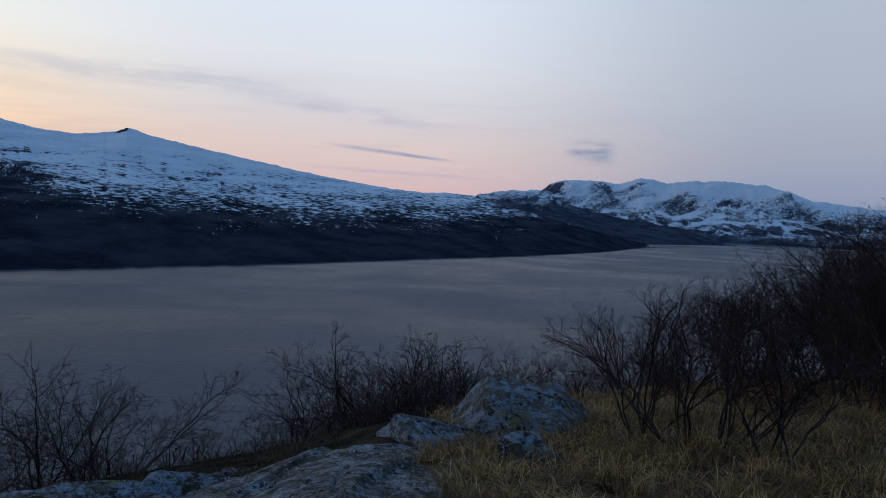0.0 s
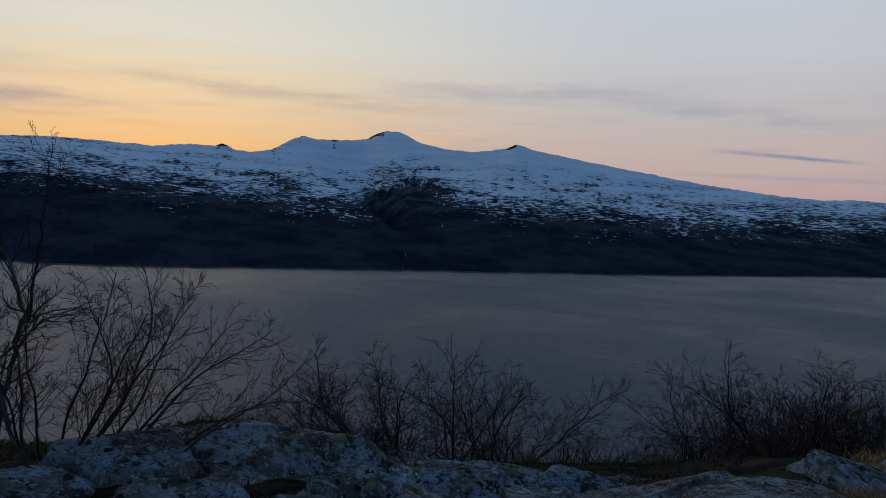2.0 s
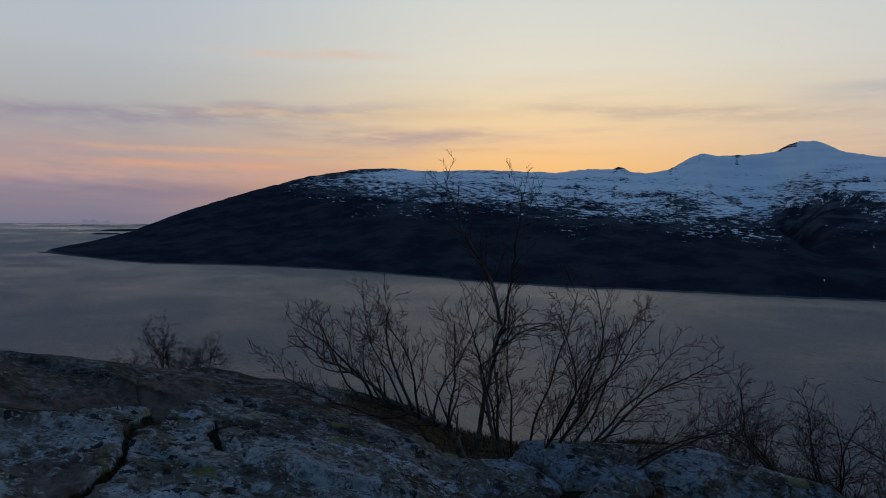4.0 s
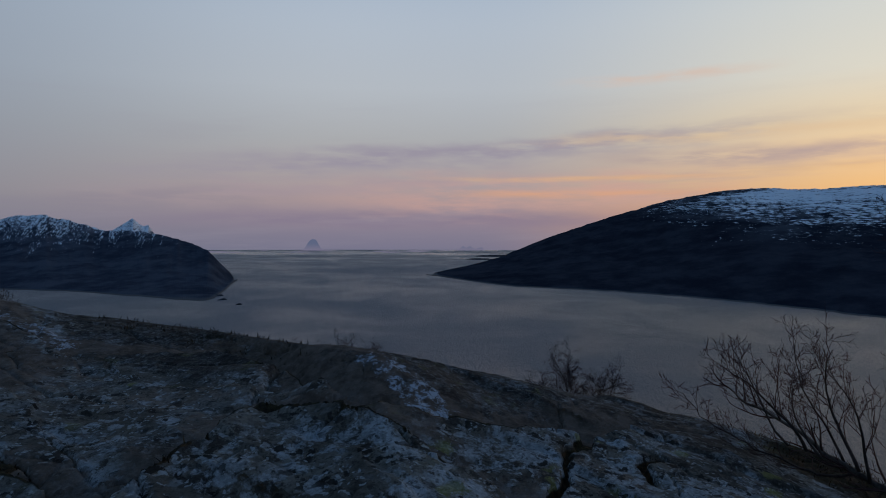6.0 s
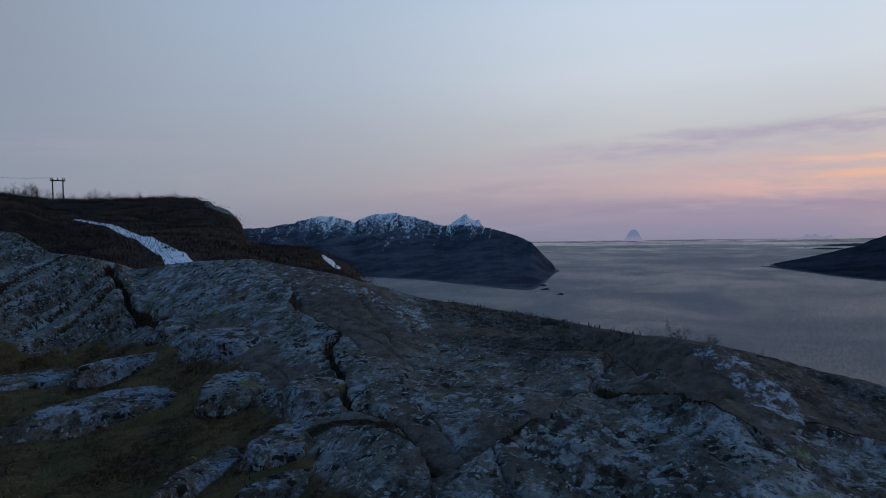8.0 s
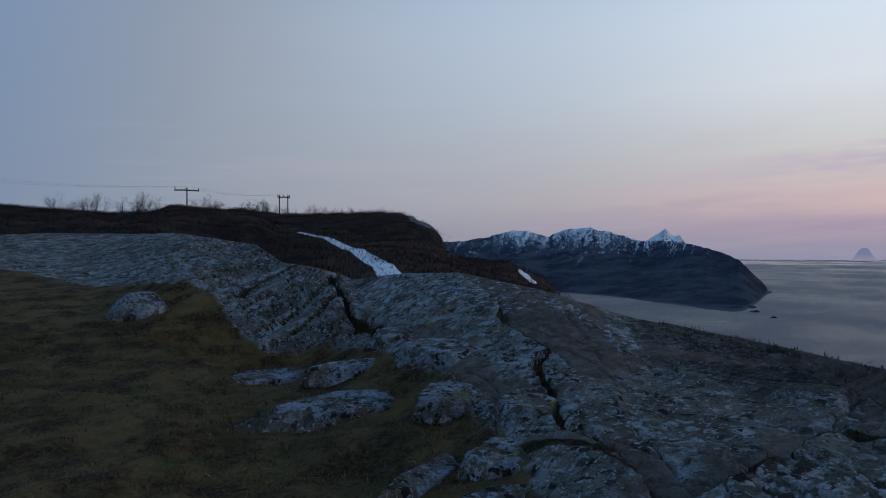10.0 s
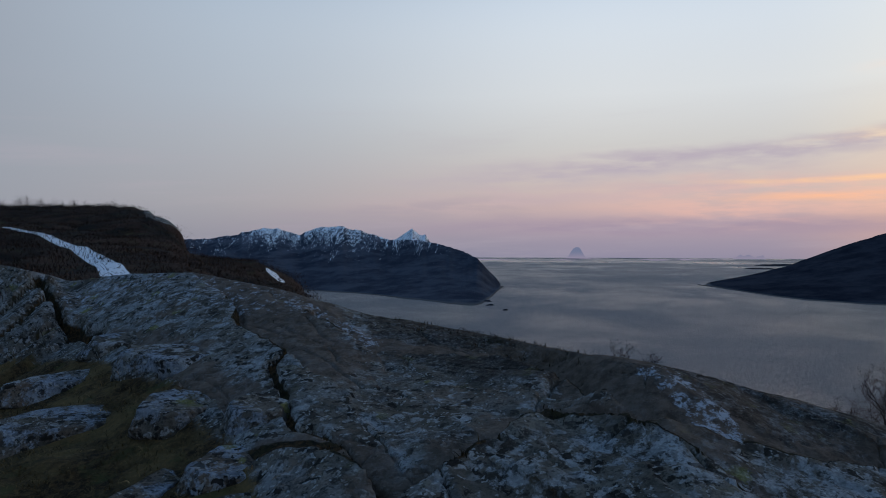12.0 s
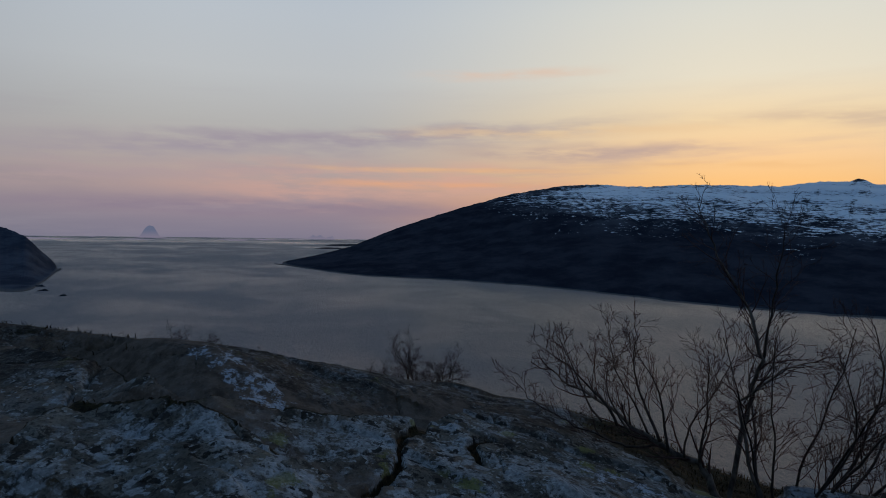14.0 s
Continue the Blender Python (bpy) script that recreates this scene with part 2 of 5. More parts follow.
def rock_colour(N, at, shift=0.0, crust=((0.2, 0.215, 0.22), (0.36, 0.385, 0.4))):
    """Grey gneiss: brown bare rock, dark growth, blue-grey crust lichen in large and small patches, a few yellow-green spots."""
    big = N.noise(at, 0.55, 5, 0.62)
    mid = N.noise(at, 4.5, 7, 0.7)
    fine = N.noise(at, 38, 5, 0.78)
    bent = N.put("ShaderNodeVectorMath", **{"0": at, "1": N.scaled(N.put("ShaderNodeTexNoise", Vector=at, Scale=9.0, Detail=5.0).outputs["Color"], 0.2, 0.2, 0.2)}).outputs[0]
    base = N.mix(N.span(N.noise(at, 1.6, 6, 0.7), 0.38, 0.62), rgb(0.085, 0.076, 0.062), rgb(0.17, 0.16, 0.137))
    base = N.mix(N.span(N.noise(at, 0.8, 5, 0.65), 0.52, 0.6, 0, 0.75), base, rgb(0.15, 0.115, 0.088))
    # dark growth in ragged blotches
    base = N.mix(N.span(N.noise(at, 2.6, 9, 0.75), 0.54, 0.59, 0, 0.75), base, rgb(0.03, 0.027, 0.023))
    base = N.mix(N.math("MULTIPLY", flecks(N, bent, 7.0, 0.3, fine), 0.75), base, rgb(0.03, 0.027, 0.023))
    # crust lichen, large ragged sheets and single rosettes
    pale = N.mix(N.span(mid, 0.35, 0.65), rgb(*crust[0]), rgb(*crust[1]))
    base = N.mix(N.math("MULTIPLY", N.span(N.noise(at, 3.3, 9, 0.74), 0.49, 0.55), N.span(big, 0.38 - shift, 0.54 - shift, 0.15, 0.85)), base, pale)
    base = N.mix(N.math("MULTIPLY", flecks(N, bent, 5.0, 0.26, fine), N.span(N.noise(at, 0.9, 3), 0.42, 0.56, 0.15, 0.85)), base, rgb(0.37, 0.4, 0.42))
    base = N.mix(N.math("MULTIPLY", flecks(N, bent, 11.0, 0.4, fine), N.span(N.noise(at, 1.9, 3), 0.4, 0.54, 0.15, 0.75)), base, rgb(0.34, 0.36, 0.37))
    base = N.mix(N.math("MULTIPLY", flecks(N, bent, 13.0, 0.42, fine), N.span(N.noise(at, 2.3, 3), 0.4, 0.55, 0.3, 0.95)), base, rgb(0.018, 0.016, 0.014))
    base = N.mix(N.math("MULTIPLY", flecks(N, bent, 36.0, 0.35, fine), 0.6), base, rgb(0.028, 0.025, 0.022))
    base = N.mix(N.math("MULTIPLY", flecks(N, bent, 30.0, 0.24, fine), 0.7), base, rgb(0.4, 0.42, 0.42))
    lime = N.math("MULTIPLY", flecks(N, bent, 6.0, 0.12, fine), N.span(N.noise(at, 0.7, 2), 0.46, 0.54, 0.1, 0.75))
    base = N.mix(lime, base, rgb(0.2, 0.2, 0.065))
    base = N.mix(N.span(fine, 0.35, 0.62, 0.7, 0.0), base, N.mix(0.7, base, rgb(0.012, 0.011, 0.01)))
    bump = N.math("ADD", N.math("MULTIPLY", mid, 0.6), N.math("MULTIPLY_ADD", fine, 0.4, N.math("MULTIPLY", N.noise(at, 130, 3), 0.14)))
    return base, bump


def rock_material():
    m, N = material("lichened_rock")
    own = N.math("MULTIPLY", N.put("ShaderNodeObjectInfo").outputs["Random"], 37.0)
    at = N.put("ShaderNodeVectorMath", **{"0": N.put("ShaderNodeTexCoord").outputs["Object"], "1": N.vec(own, own, own)}).outputs[0]
    base, bump = rock_colour(N, at, 0.15, ((0.19, 0.225, 0.27), (0.34, 0.41, 0.5)))
    finish(N, base, 0.85, bump, 0.9, 0.05)
    return m


def ground_material():
    m, N = material("rock_and_heath")
    at = N.put("ShaderNodeTexCoord").outputs["Object"]
    rock, bump = rock_colour(N, at)
    grass, heath, crack = attribute(N, "grass"), attribute(N, "heath"), attribute(N, "crack")
    n1, n2 = N.noise(at, 2.2, 6, 0.65), N.noise(at, 22, 7, 0.8)
    turf = N.mix(N.span(n1, 0.38, 0.62), rgb(0.016, 0.012, 0.008), rgb(0.105, 0.075, 0.032))
    turf = N.mix(N.span(n2, 0.4, 0.72, 0, 0.6), turf, rgb(0.19, 0.12, 0.05))
    turf = N.mix(N.span(N.noise(at, 3.1, 4), 0.55, 0.68, 0, 0.7), turf, rgb(0.06, 0.06, 0.022))
    moor = N.mix(N.span(N.noise(at, 0.35, 6, 0.65), 0.4, 0.6), rgb(0.01, 0.008, 0.007), rgb(0.046, 0.024, 0.015))
    moor = N.mix(N.span(N.noise(at, 1.7, 5, 0.7), 0.5, 0.7, 0, 0.6), moor, rgb(0.06, 0.055, 0.022))
    moss = N.mix(N.span(n2, 0.4, 0.65), rgb(0.01, 0.009, 0.006), N.mix(N.span(n1, 0.45, 0.58), rgb(0.036, 0.03, 0.013), rgb(0.075, 0.042, 0.018)))
    shade = N.noise(at, 16.0, 8, 0.78)
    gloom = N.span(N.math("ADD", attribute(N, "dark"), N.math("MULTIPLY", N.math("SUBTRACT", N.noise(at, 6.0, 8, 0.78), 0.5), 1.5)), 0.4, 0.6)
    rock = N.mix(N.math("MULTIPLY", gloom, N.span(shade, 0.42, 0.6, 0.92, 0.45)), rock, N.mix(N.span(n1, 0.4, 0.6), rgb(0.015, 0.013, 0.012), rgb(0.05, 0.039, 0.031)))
    worn = N.mix(N.span(N.noise(at, 7.0, 7, 0.72), 0.4, 0.6), rgb(0.07, 0.053, 0.041), rgb(0.135, 0.105, 0.083))
    rock = N.mix(N.span(N.math("ADD", attribute(N, "red"), N.math("MULTIPLY", N.math("SUBTRACT", N.noise(at, 5.0, 7, 0.75), 0.5), 0.9)), 0.38, 0.55, 0, 0.82), rock, worn)
    pale = N.span(N.math("ADD", attribute(N, "pale"), N.math("MULTIPLY", N.math("SUBTRACT", N.noise(at, 9.0, 9, 0.8), 0.5), 2.6)), 0.5, 0.7)
    rock = N.mix(N.math("MULTIPLY", pale, 0.75), rock, rgb(0.43, 0.48, 0.55))
    col = N.mix(N.span(N.math("ADD", crack, N.math("MULTIPLY", N.math("SUBTRACT", n2, 0.5), 0.5)), 0.35, 0.6), rock, moss)
    edge = N.math("MULTIPLY", N.math("SUBTRACT", n2, 0.5), 0.6)
    col = N.mix(N.span(N.math("ADD", heath, edge), 0.4, 0.6), col, moor)
    col = N.mix(N.span(N.math("ADD", grass, edge), 0.4, 0.6), col, turf)
    snow = N.span(N.math("ADD", attribute(N, "snow"), N.math("MULTIPLY", N.math("SUBTRACT", N.noise(at, 2.5, 6, 0.7), 0.5), 0.5)), 0.4, 0.55)
    col = N.mix(snow, col, rgb(0.8, 0.82, 0.86))
    finish(N, col, 0.9, bump, 0.7, 0.035)
    return m


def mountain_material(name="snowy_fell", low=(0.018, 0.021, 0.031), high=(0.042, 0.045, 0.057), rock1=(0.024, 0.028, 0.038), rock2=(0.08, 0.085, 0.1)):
    """Snow above a ragged line, streaked along the terraces; bare rock, then dark birch heath lower down, both tinted
    with blue haze.
    """
    m, N = material(name)
    at = N.put("ShaderNodeTexCoord").outputs["Object"]
    above, bare, far, upright = attribute(N, "above"), attribute(N, "bare"), attribute(N, "bearing"), attribute(N, "upright")
    level = N.put("ShaderNodeSeparateXYZ", Vector=at).outputs[2]
    flat = N.vec(N.math("MULTIPLY", far, 0.55), N.math("MULTIPLY_ADD", level, 0.12, N.math("MULTIPLY", far, -0.14)))
    steep = N.vec(N.math("MULTIPLY_ADD", level, 0.05, N.math("MULTIPLY", far, 3.6)), N.math("MULTIPLY", level, 0.045))


    def either(scale, detail, rough, warp):
        a, b = N.noise(flat, scale, detail, rough, warp), N.noise(steep, scale, detail, rough, warp)
        return N.math("MULTIPLY_ADD", upright, N.math("SUBTRACT", b, a), a)

    fine, broad, low_n = either(3.0, 8, 0.72, 0.25), either(0.4, 5, 0.6, 0.6), either(2.0, 6, 0.7, 0.0)
    patch = N.math("ADD", N.span(fine, 0.34, 0.66, -80.0, 70.0, smooth=False), N.span(broad, 0.3, 0.7, -44.0, 42.0, smooth=False))
    snow = N.span(N.math("SUBTRACT", N.math("ADD", above, patch), N.math("MULTIPLY", bare, 46.0)), -13.0, 19.0)
    n = N.noise(N.scaled(at, 0.012, 0.012, 0.03), 1.0, 8, 0.65)
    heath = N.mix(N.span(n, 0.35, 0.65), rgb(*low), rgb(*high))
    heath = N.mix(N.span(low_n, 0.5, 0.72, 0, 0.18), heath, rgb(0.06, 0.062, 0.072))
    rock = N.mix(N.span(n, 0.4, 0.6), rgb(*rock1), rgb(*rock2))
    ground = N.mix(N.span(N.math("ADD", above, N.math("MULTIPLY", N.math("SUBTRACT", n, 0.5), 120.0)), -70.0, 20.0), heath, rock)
    ground = N.mix(N.span(level, SEA + 2.4, SEA + 1.4), ground, rgb(0.11, 0.11, 0.11))
    col = N.mix(snow, ground, N.mix(N.span(broad, 0.3, 0.7), rgb(0.68, 0.73, 0.78), rgb(0.8, 0.84, 0.87)))
    finish(N, col, 0.85, N.math("ADD", n, N.math("MULTIPLY", fine, 0.4)), 0.5, 8.0, Specular_IOR_Level=0.0)
    return m


def water_material():
    m, N = material("fjord_water")
    at = N.put("ShaderNodeTexCoord").outputs["Object"]
    streaks = N.noise(N.scaled(at, 0.0042, 0.0058, 1), 1.0, 8, 0.66, 0.4)
    out = N.put("ShaderNodeVectorMath", **{"0": at})
    out.operation = "LENGTH"
    lanes = N.math("MULTIPLY", N.span(N.noise(N.scaled(at, 0.0022, 0.0009, 1), 1.0, 6, 0.6, 0.3), 0.47, 0.6), N.span(out.outputs["Value"], 1700.0, 3600.0))
    waves = N.math("ADD", N.noise(N.scaled(at, 0.12, 0.3, 1, 25), 1.0, 6, 0.65), N.math("MULTIPLY", N.noise(N.scaled(at, 0.9, 1.6, 1, 40), 1.0, 4, 0.6), 0.3))
    rough = N.math("SUBTRACT", N.span(streaks, 0.35, 0.65, 0.34, 0.54), N.math("MULTIPLY", lanes, 0.14))
    col = N.mix(N.span(streaks, 0.36, 0.64), rgb(0.032, 0.05, 0.072), rgb(0.066, 0.085, 0.108))
    finish(N, col, rough, N.math("MULTIPLY", waves, N.math("MULTIPLY_ADD", lanes, -0.45, 1.0)), 0.8, 2.2, IOR=1.33, Specular_IOR_Level=0.5)
    return m


def plain(name, c1, c2, scale, rough=0.85, detail=5, strength=0.4, distance=0.01, stretch=(1, 1, 1)):
    m, N = material(name)
    at = N.scaled(N.put("ShaderNodeTexCoord").outputs["Object"], *stretch)
    n = N.noise(at, scale, detail, 0.65)
    one = N.put("ShaderNodeObjectInfo").outputs["Random"]
    col = N.mix(N.span(N.math("MULTIPLY_ADD", one, 0.16, n), 0.35, 0.75), rgb(*c1), rgb(*c2))
    finish(N, col, rough, n, strength, distance)
    return m


def blades(name, c1, c2, c3):
    m, N = material(name)
    r = N.put("ShaderNodeNewGeometry").outputs["Random Per Island"]
    stand = N.noise(N.put("ShaderNodeTexCoord").outputs["Object"], 1.1, 5, 0.65)
    col = N.ramp(N.math("MULTIPLY", r, N.span(stand, 0.36, 0.6, 0.6, 1.15)), [(0.0, rgb(*c1)), (0.55, rgb(*c2)), (1.0, rgb(*c3))])
    finish(N, col, 0.8)
    return m


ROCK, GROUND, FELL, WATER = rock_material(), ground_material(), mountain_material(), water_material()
# blue air haze is mixed into these heath and rock colours
FAR_FELL = mountain_material("far_fell_blue_haze", (0.034, 0.041, 0.058), (0.075, 0.083, 0.104), (0.035, 0.045, 0.066), (0.1, 0.11, 0.14))
BARK = plain("birch_bark", (0.015, 0.012, 0.011), (0.06, 0.05, 0.045), 14, 0.8, stretch=(1, 1, 0.35))
BIRCH_BARK = plain("weathered_birch_bark", (0.025, 0.02, 0.017), (0.14, 0.118, 0.1), 11, 0.8, stretch=(1, 1, 0.6))
TWIG = plain("birch_twig", (0.02, 0.012, 0.011), (0.062, 0.036, 0.032), 20, 0.7)
STRAW = blades("dead_grass", (0.06, 0.035, 0.015), (0.27, 0.15, 0.055), (0.66, 0.42, 0.18))
TURF = blades("winter_turf", (0.03, 0.022, 0.01), (0.085, 0.06, 0.026), (0.17, 0.12, 0.055))
BRUSH = blades("brushwood", (0.014, 0.009, 0.008), (0.034, 0.02, 0.015), (0.075, 0.042, 0.027))
HEATH = blades("heather", (0.018, 0.014, 0.008), (0.04, 0.028, 0.014), (0.075, 0.05, 0.022))
POLE = plain("tarred_pole", (0.02, 0.017, 0.014), (0.06, 0.05, 0.04), 6, 0.8)
FAR_ROCK = plain("reef_rock", (0.012, 0.014, 0.02), (0.04, 0.045, 0.055), 0.05, 0.9, distance=0.5)


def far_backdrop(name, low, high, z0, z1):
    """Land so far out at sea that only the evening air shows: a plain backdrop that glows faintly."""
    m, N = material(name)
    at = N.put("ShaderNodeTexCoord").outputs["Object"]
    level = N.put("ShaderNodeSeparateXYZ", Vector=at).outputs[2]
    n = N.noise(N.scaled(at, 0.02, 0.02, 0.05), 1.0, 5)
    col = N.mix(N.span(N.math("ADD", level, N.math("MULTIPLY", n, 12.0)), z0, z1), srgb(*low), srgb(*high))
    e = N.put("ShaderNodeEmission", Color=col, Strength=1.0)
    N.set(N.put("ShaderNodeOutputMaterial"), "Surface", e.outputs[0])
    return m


# haze painted as emitted colour, paler towards the waterline
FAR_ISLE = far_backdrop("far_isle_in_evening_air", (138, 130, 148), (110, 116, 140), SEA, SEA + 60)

# ---- the fjord and the fells ----


def polar(az, r, z):
    a = np.radians(az)
    return np.stack([CX - np.sin(a) * r, CY + np.cos(a) * r, z], -1)


ring = np.array([30.0, 80, 140, 200, 270, 360, 480, 640, 850, 1100, 1500, 2000, 2700, 3500, 4300, 4990])
turn = np.linspace(0, 360, 361)[:-1]
aa, rr = np.meshgrid(turn, ring)
tagged(sheet("water", polar(aa, rr, SEA + 0 * aa), True, WATER), "calm grey fjord water with faint wind streaks", "water", kind="structure")


def fell(name, label, az0, az1, step, shore, crest, depth, snowline, relief=22.0, seed=0, carve=None, rows=110, bulge=((0, 1.0),), back=1.35, tors=(), upright=0.0, jag=3.0, mat=None, gain=1.0, marks=(), cliffs=1.0, crags=()):
    """A fell: from its shore (distance by bearing) up to a crest (elevation by bearing, depth behind the shore) and down behind it."""
    az = np.arange(az0, az1 + step / 2, step)
    s = np.linspace(0, back, rows)
    aa, ss = np.meshgrid(az, s)
    r0 = curve_through(aa, shore) + 14 * fbm(aa * 0.9, 0 * aa, 3, seed + 90) * np.clip(curve_through(aa, depth) / 500, 0, 1)
    r1 = r0 + curve_through(aa, depth)
    r = r0 + (r1 - r0) * ss
    top = EYE + r1 * np.tan(np.radians(line_through(aa, crest)))
    top = top + jag * fbm(aa * 1.6, 0 * aa, 5, seed + 70, 0.6) * np.clip((top - SEA) / 150, 0, 1)
    rise = np.where(ss < 1, np.clip(ss, 0, 1) ** line_through(aa, bulge), 1 - 0.9 * np.clip(ss - 1, 0, 9) ** 1.2)
    x, y = -np.sin(np.radians(aa)) * r, np.cos(np.radians(aa)) * r
    z = SEA - 4 + 5.5 * smooth(0, 0.02, ss) + (top - SEA - 1.5) * rise
    body = (0.4 + 0.6 * smooth(0.3, 0.6, ss)) * smooth(0, 0.25, ss) * (1 - smooth(0.72, 0.98, ss)) * np.clip((top - SEA) / 250, 0, 1)
    wx, wy = x + 120 * fbm(x / 400, y / 400, 2, seed + 5), y + 120 * fbm(x / 400 + 7, y / 400, 2, seed + 6)
    gully = np.abs(fbm(wx / 300, wy / 300, 4, seed + 3, 0.55))
    z = z + body * relief * (1.3 * fbm(x / 330, y / 330, 5, seed) + 0.4 * fbm(x / 60, y / 60, 4, seed + 40) - 2.2 * (0.25 - gully))
    if carve is not None:
        z = carve(aa, ss, z)
    above = (z - EYE) - r * np.tan(np.radians(line_through(aa, snowline)))
    above = above / np.maximum(r, 1) * 1800 * gain
    for place, wide, much in tors:   # bare rocky tops on the crest
        above = above - much * np.exp(-(((aa - place) / wide) ** 2)) * smooth(0.9, 0.985, ss + 0.05 * fbm(aa * 4, ss * 20, 2, 9))
    for a0, s0, a1, s1, wide, much in marks:   # snow left in gullies, becks
        t = np.clip(((aa - a0) * (a1 - a0) + (ss - s0) * (s1 - s0) * 900) / ((a1 - a0) ** 2 + 900 * (s1 - s0) ** 2), 0, 1)
        off = np.hypot(aa - a0 - t * (a1 - a0) + 0.08 * fbm(ss * 40, aa * 2, 2, 3), 30 * (ss - s0 - t * (s1 - s0)))
        above = above + much * smooth(wide * 1.5, wide * 0.5, off)
    dr = np.gradient(z, axis=0) / np.maximum(np.gradient(r, axis=0), 1e-3)
    da = np.gradient(z, axis=1) / np.maximum(np.radians(step) * r, 1e-3)
    bare = cliffs * smooth(0.42, 0.8, np.hypot(dr, da)) + sum(much * np.exp(-(((aa - a) / wa) ** 2) - (((ss - b) / wb) ** 2)) for a, wa, b, wb, much in crags)
    ob = sheet(name, polar(aa, r, z), False, mat or FELL, {"above": above, "bare": bare, "bearing": aa, "upright": np.clip(upright + sum(much * np.exp(-(((aa - a) / wa) ** 2) - (((ss - b) / wb) ** 2)) for a, wa, b, wb, much in crags), 0, 1) + 0 * aa})
    return tagged(ob, label, "mountain", kind="structure")


SHORE = [(98, 1900), (93.2, 1756), (91, 1600), (88.2, 1444), (78.8, 1285), (69.4, 1155), (59.4, 1000), (54.6, 974), (46, 962), (33.6, 980), (23.6, 1030), (13, 1131), (1.4, 1355), (-10.2, 1815), (-13.8, 2105), (-16.9, 2590), (-19, 2860), (-22.7, 3330)]
CREST = [(93.4, -3.3), (92, -2.95), (90, -2.5), (87.3, -1.75), (83.6, -0.2), (78.9, 1.4), (74.2, 2.8), (71.4, 3.35), (69.6, 3.6), (66.9, 3.7), (65, 3.55), (62.8, 3.55), (61.2, 3.7), (57.1, 3.64), (53.2, 3.53), (51, 3.86), (49.1, 3.83), (48.5, 4.05), (47.6, 3.65), (46.6, 3.5), (44.8, 3.76), (43.4, 4.55), (42.4, 5.05), (41.1, 4.8), (38.5, 4.9), (37.2, 5.05), (36.3, 5.55), (35.6, 5.8), (34.5, 5.8), (33.6, 5.4), (32.9, 5.05), (31.1, 4.6), (28.5, 4.38), (26.2, 4.66), (25.5, 4.78), (24.8, 5.12), (24.1, 5.0), (23.4, 4.75), (18.5, 3.85), (13.4, 2.96), (8.7, 2.16), (4.1, 1.6), (1.7, 1.43), (-0.7, 1.5), (-2.3, 1.3), (-6, 0.4), (-10, -0.5), (-14, -1.4), (-17, -2.05), (-20, -2.1)]


def corrie(aa, ss, z):
    """The hanging valley under the highest summit, with its gorge down to the shore."""
    mid = 36.5 + 3.0 * smooth(0.3, 0.9, ss) - 2.8 * smooth(0.45, 0.05, ss)
    wide = (1.4 + 4.6 * smooth(0.3, 0.85, ss)) * np.where(aa > mid, 0.8, 1.15)
    deep = 120 * smooth(0.12, 0.5, ss) * (1 - smooth(0.7, 0.97, ss)) + 10 * smooth(0.05, 0.15, ss) * (1 - smooth(0.3, 0.6, ss))
    return z - deep * np.exp(-(((aa - mid) / wide) ** 2))


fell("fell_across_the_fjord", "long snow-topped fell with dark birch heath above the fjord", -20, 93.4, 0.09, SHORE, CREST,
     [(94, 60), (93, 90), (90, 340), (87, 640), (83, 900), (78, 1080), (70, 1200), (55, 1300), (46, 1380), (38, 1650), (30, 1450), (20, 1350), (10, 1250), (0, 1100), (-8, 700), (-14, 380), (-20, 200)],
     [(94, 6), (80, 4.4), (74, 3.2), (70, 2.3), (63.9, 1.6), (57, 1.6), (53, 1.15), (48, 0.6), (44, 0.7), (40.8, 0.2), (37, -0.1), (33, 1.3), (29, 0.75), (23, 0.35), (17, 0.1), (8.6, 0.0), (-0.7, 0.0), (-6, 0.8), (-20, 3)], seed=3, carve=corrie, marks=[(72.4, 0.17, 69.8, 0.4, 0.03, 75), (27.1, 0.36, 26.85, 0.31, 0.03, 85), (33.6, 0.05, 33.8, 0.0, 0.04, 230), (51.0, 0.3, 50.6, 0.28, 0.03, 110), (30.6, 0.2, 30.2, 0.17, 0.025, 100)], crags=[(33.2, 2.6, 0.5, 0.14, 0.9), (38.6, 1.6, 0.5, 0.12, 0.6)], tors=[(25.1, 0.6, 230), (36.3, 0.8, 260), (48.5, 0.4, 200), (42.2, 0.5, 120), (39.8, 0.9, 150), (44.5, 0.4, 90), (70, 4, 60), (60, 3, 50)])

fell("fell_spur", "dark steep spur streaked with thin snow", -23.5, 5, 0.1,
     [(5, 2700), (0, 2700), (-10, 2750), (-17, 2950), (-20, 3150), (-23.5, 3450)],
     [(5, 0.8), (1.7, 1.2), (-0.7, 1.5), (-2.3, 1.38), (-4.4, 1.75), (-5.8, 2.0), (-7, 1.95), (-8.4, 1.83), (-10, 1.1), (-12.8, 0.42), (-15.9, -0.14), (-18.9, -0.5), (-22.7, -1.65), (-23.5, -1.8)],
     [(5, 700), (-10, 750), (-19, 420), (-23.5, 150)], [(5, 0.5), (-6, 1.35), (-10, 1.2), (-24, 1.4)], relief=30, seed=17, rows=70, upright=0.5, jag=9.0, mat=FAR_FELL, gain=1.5)

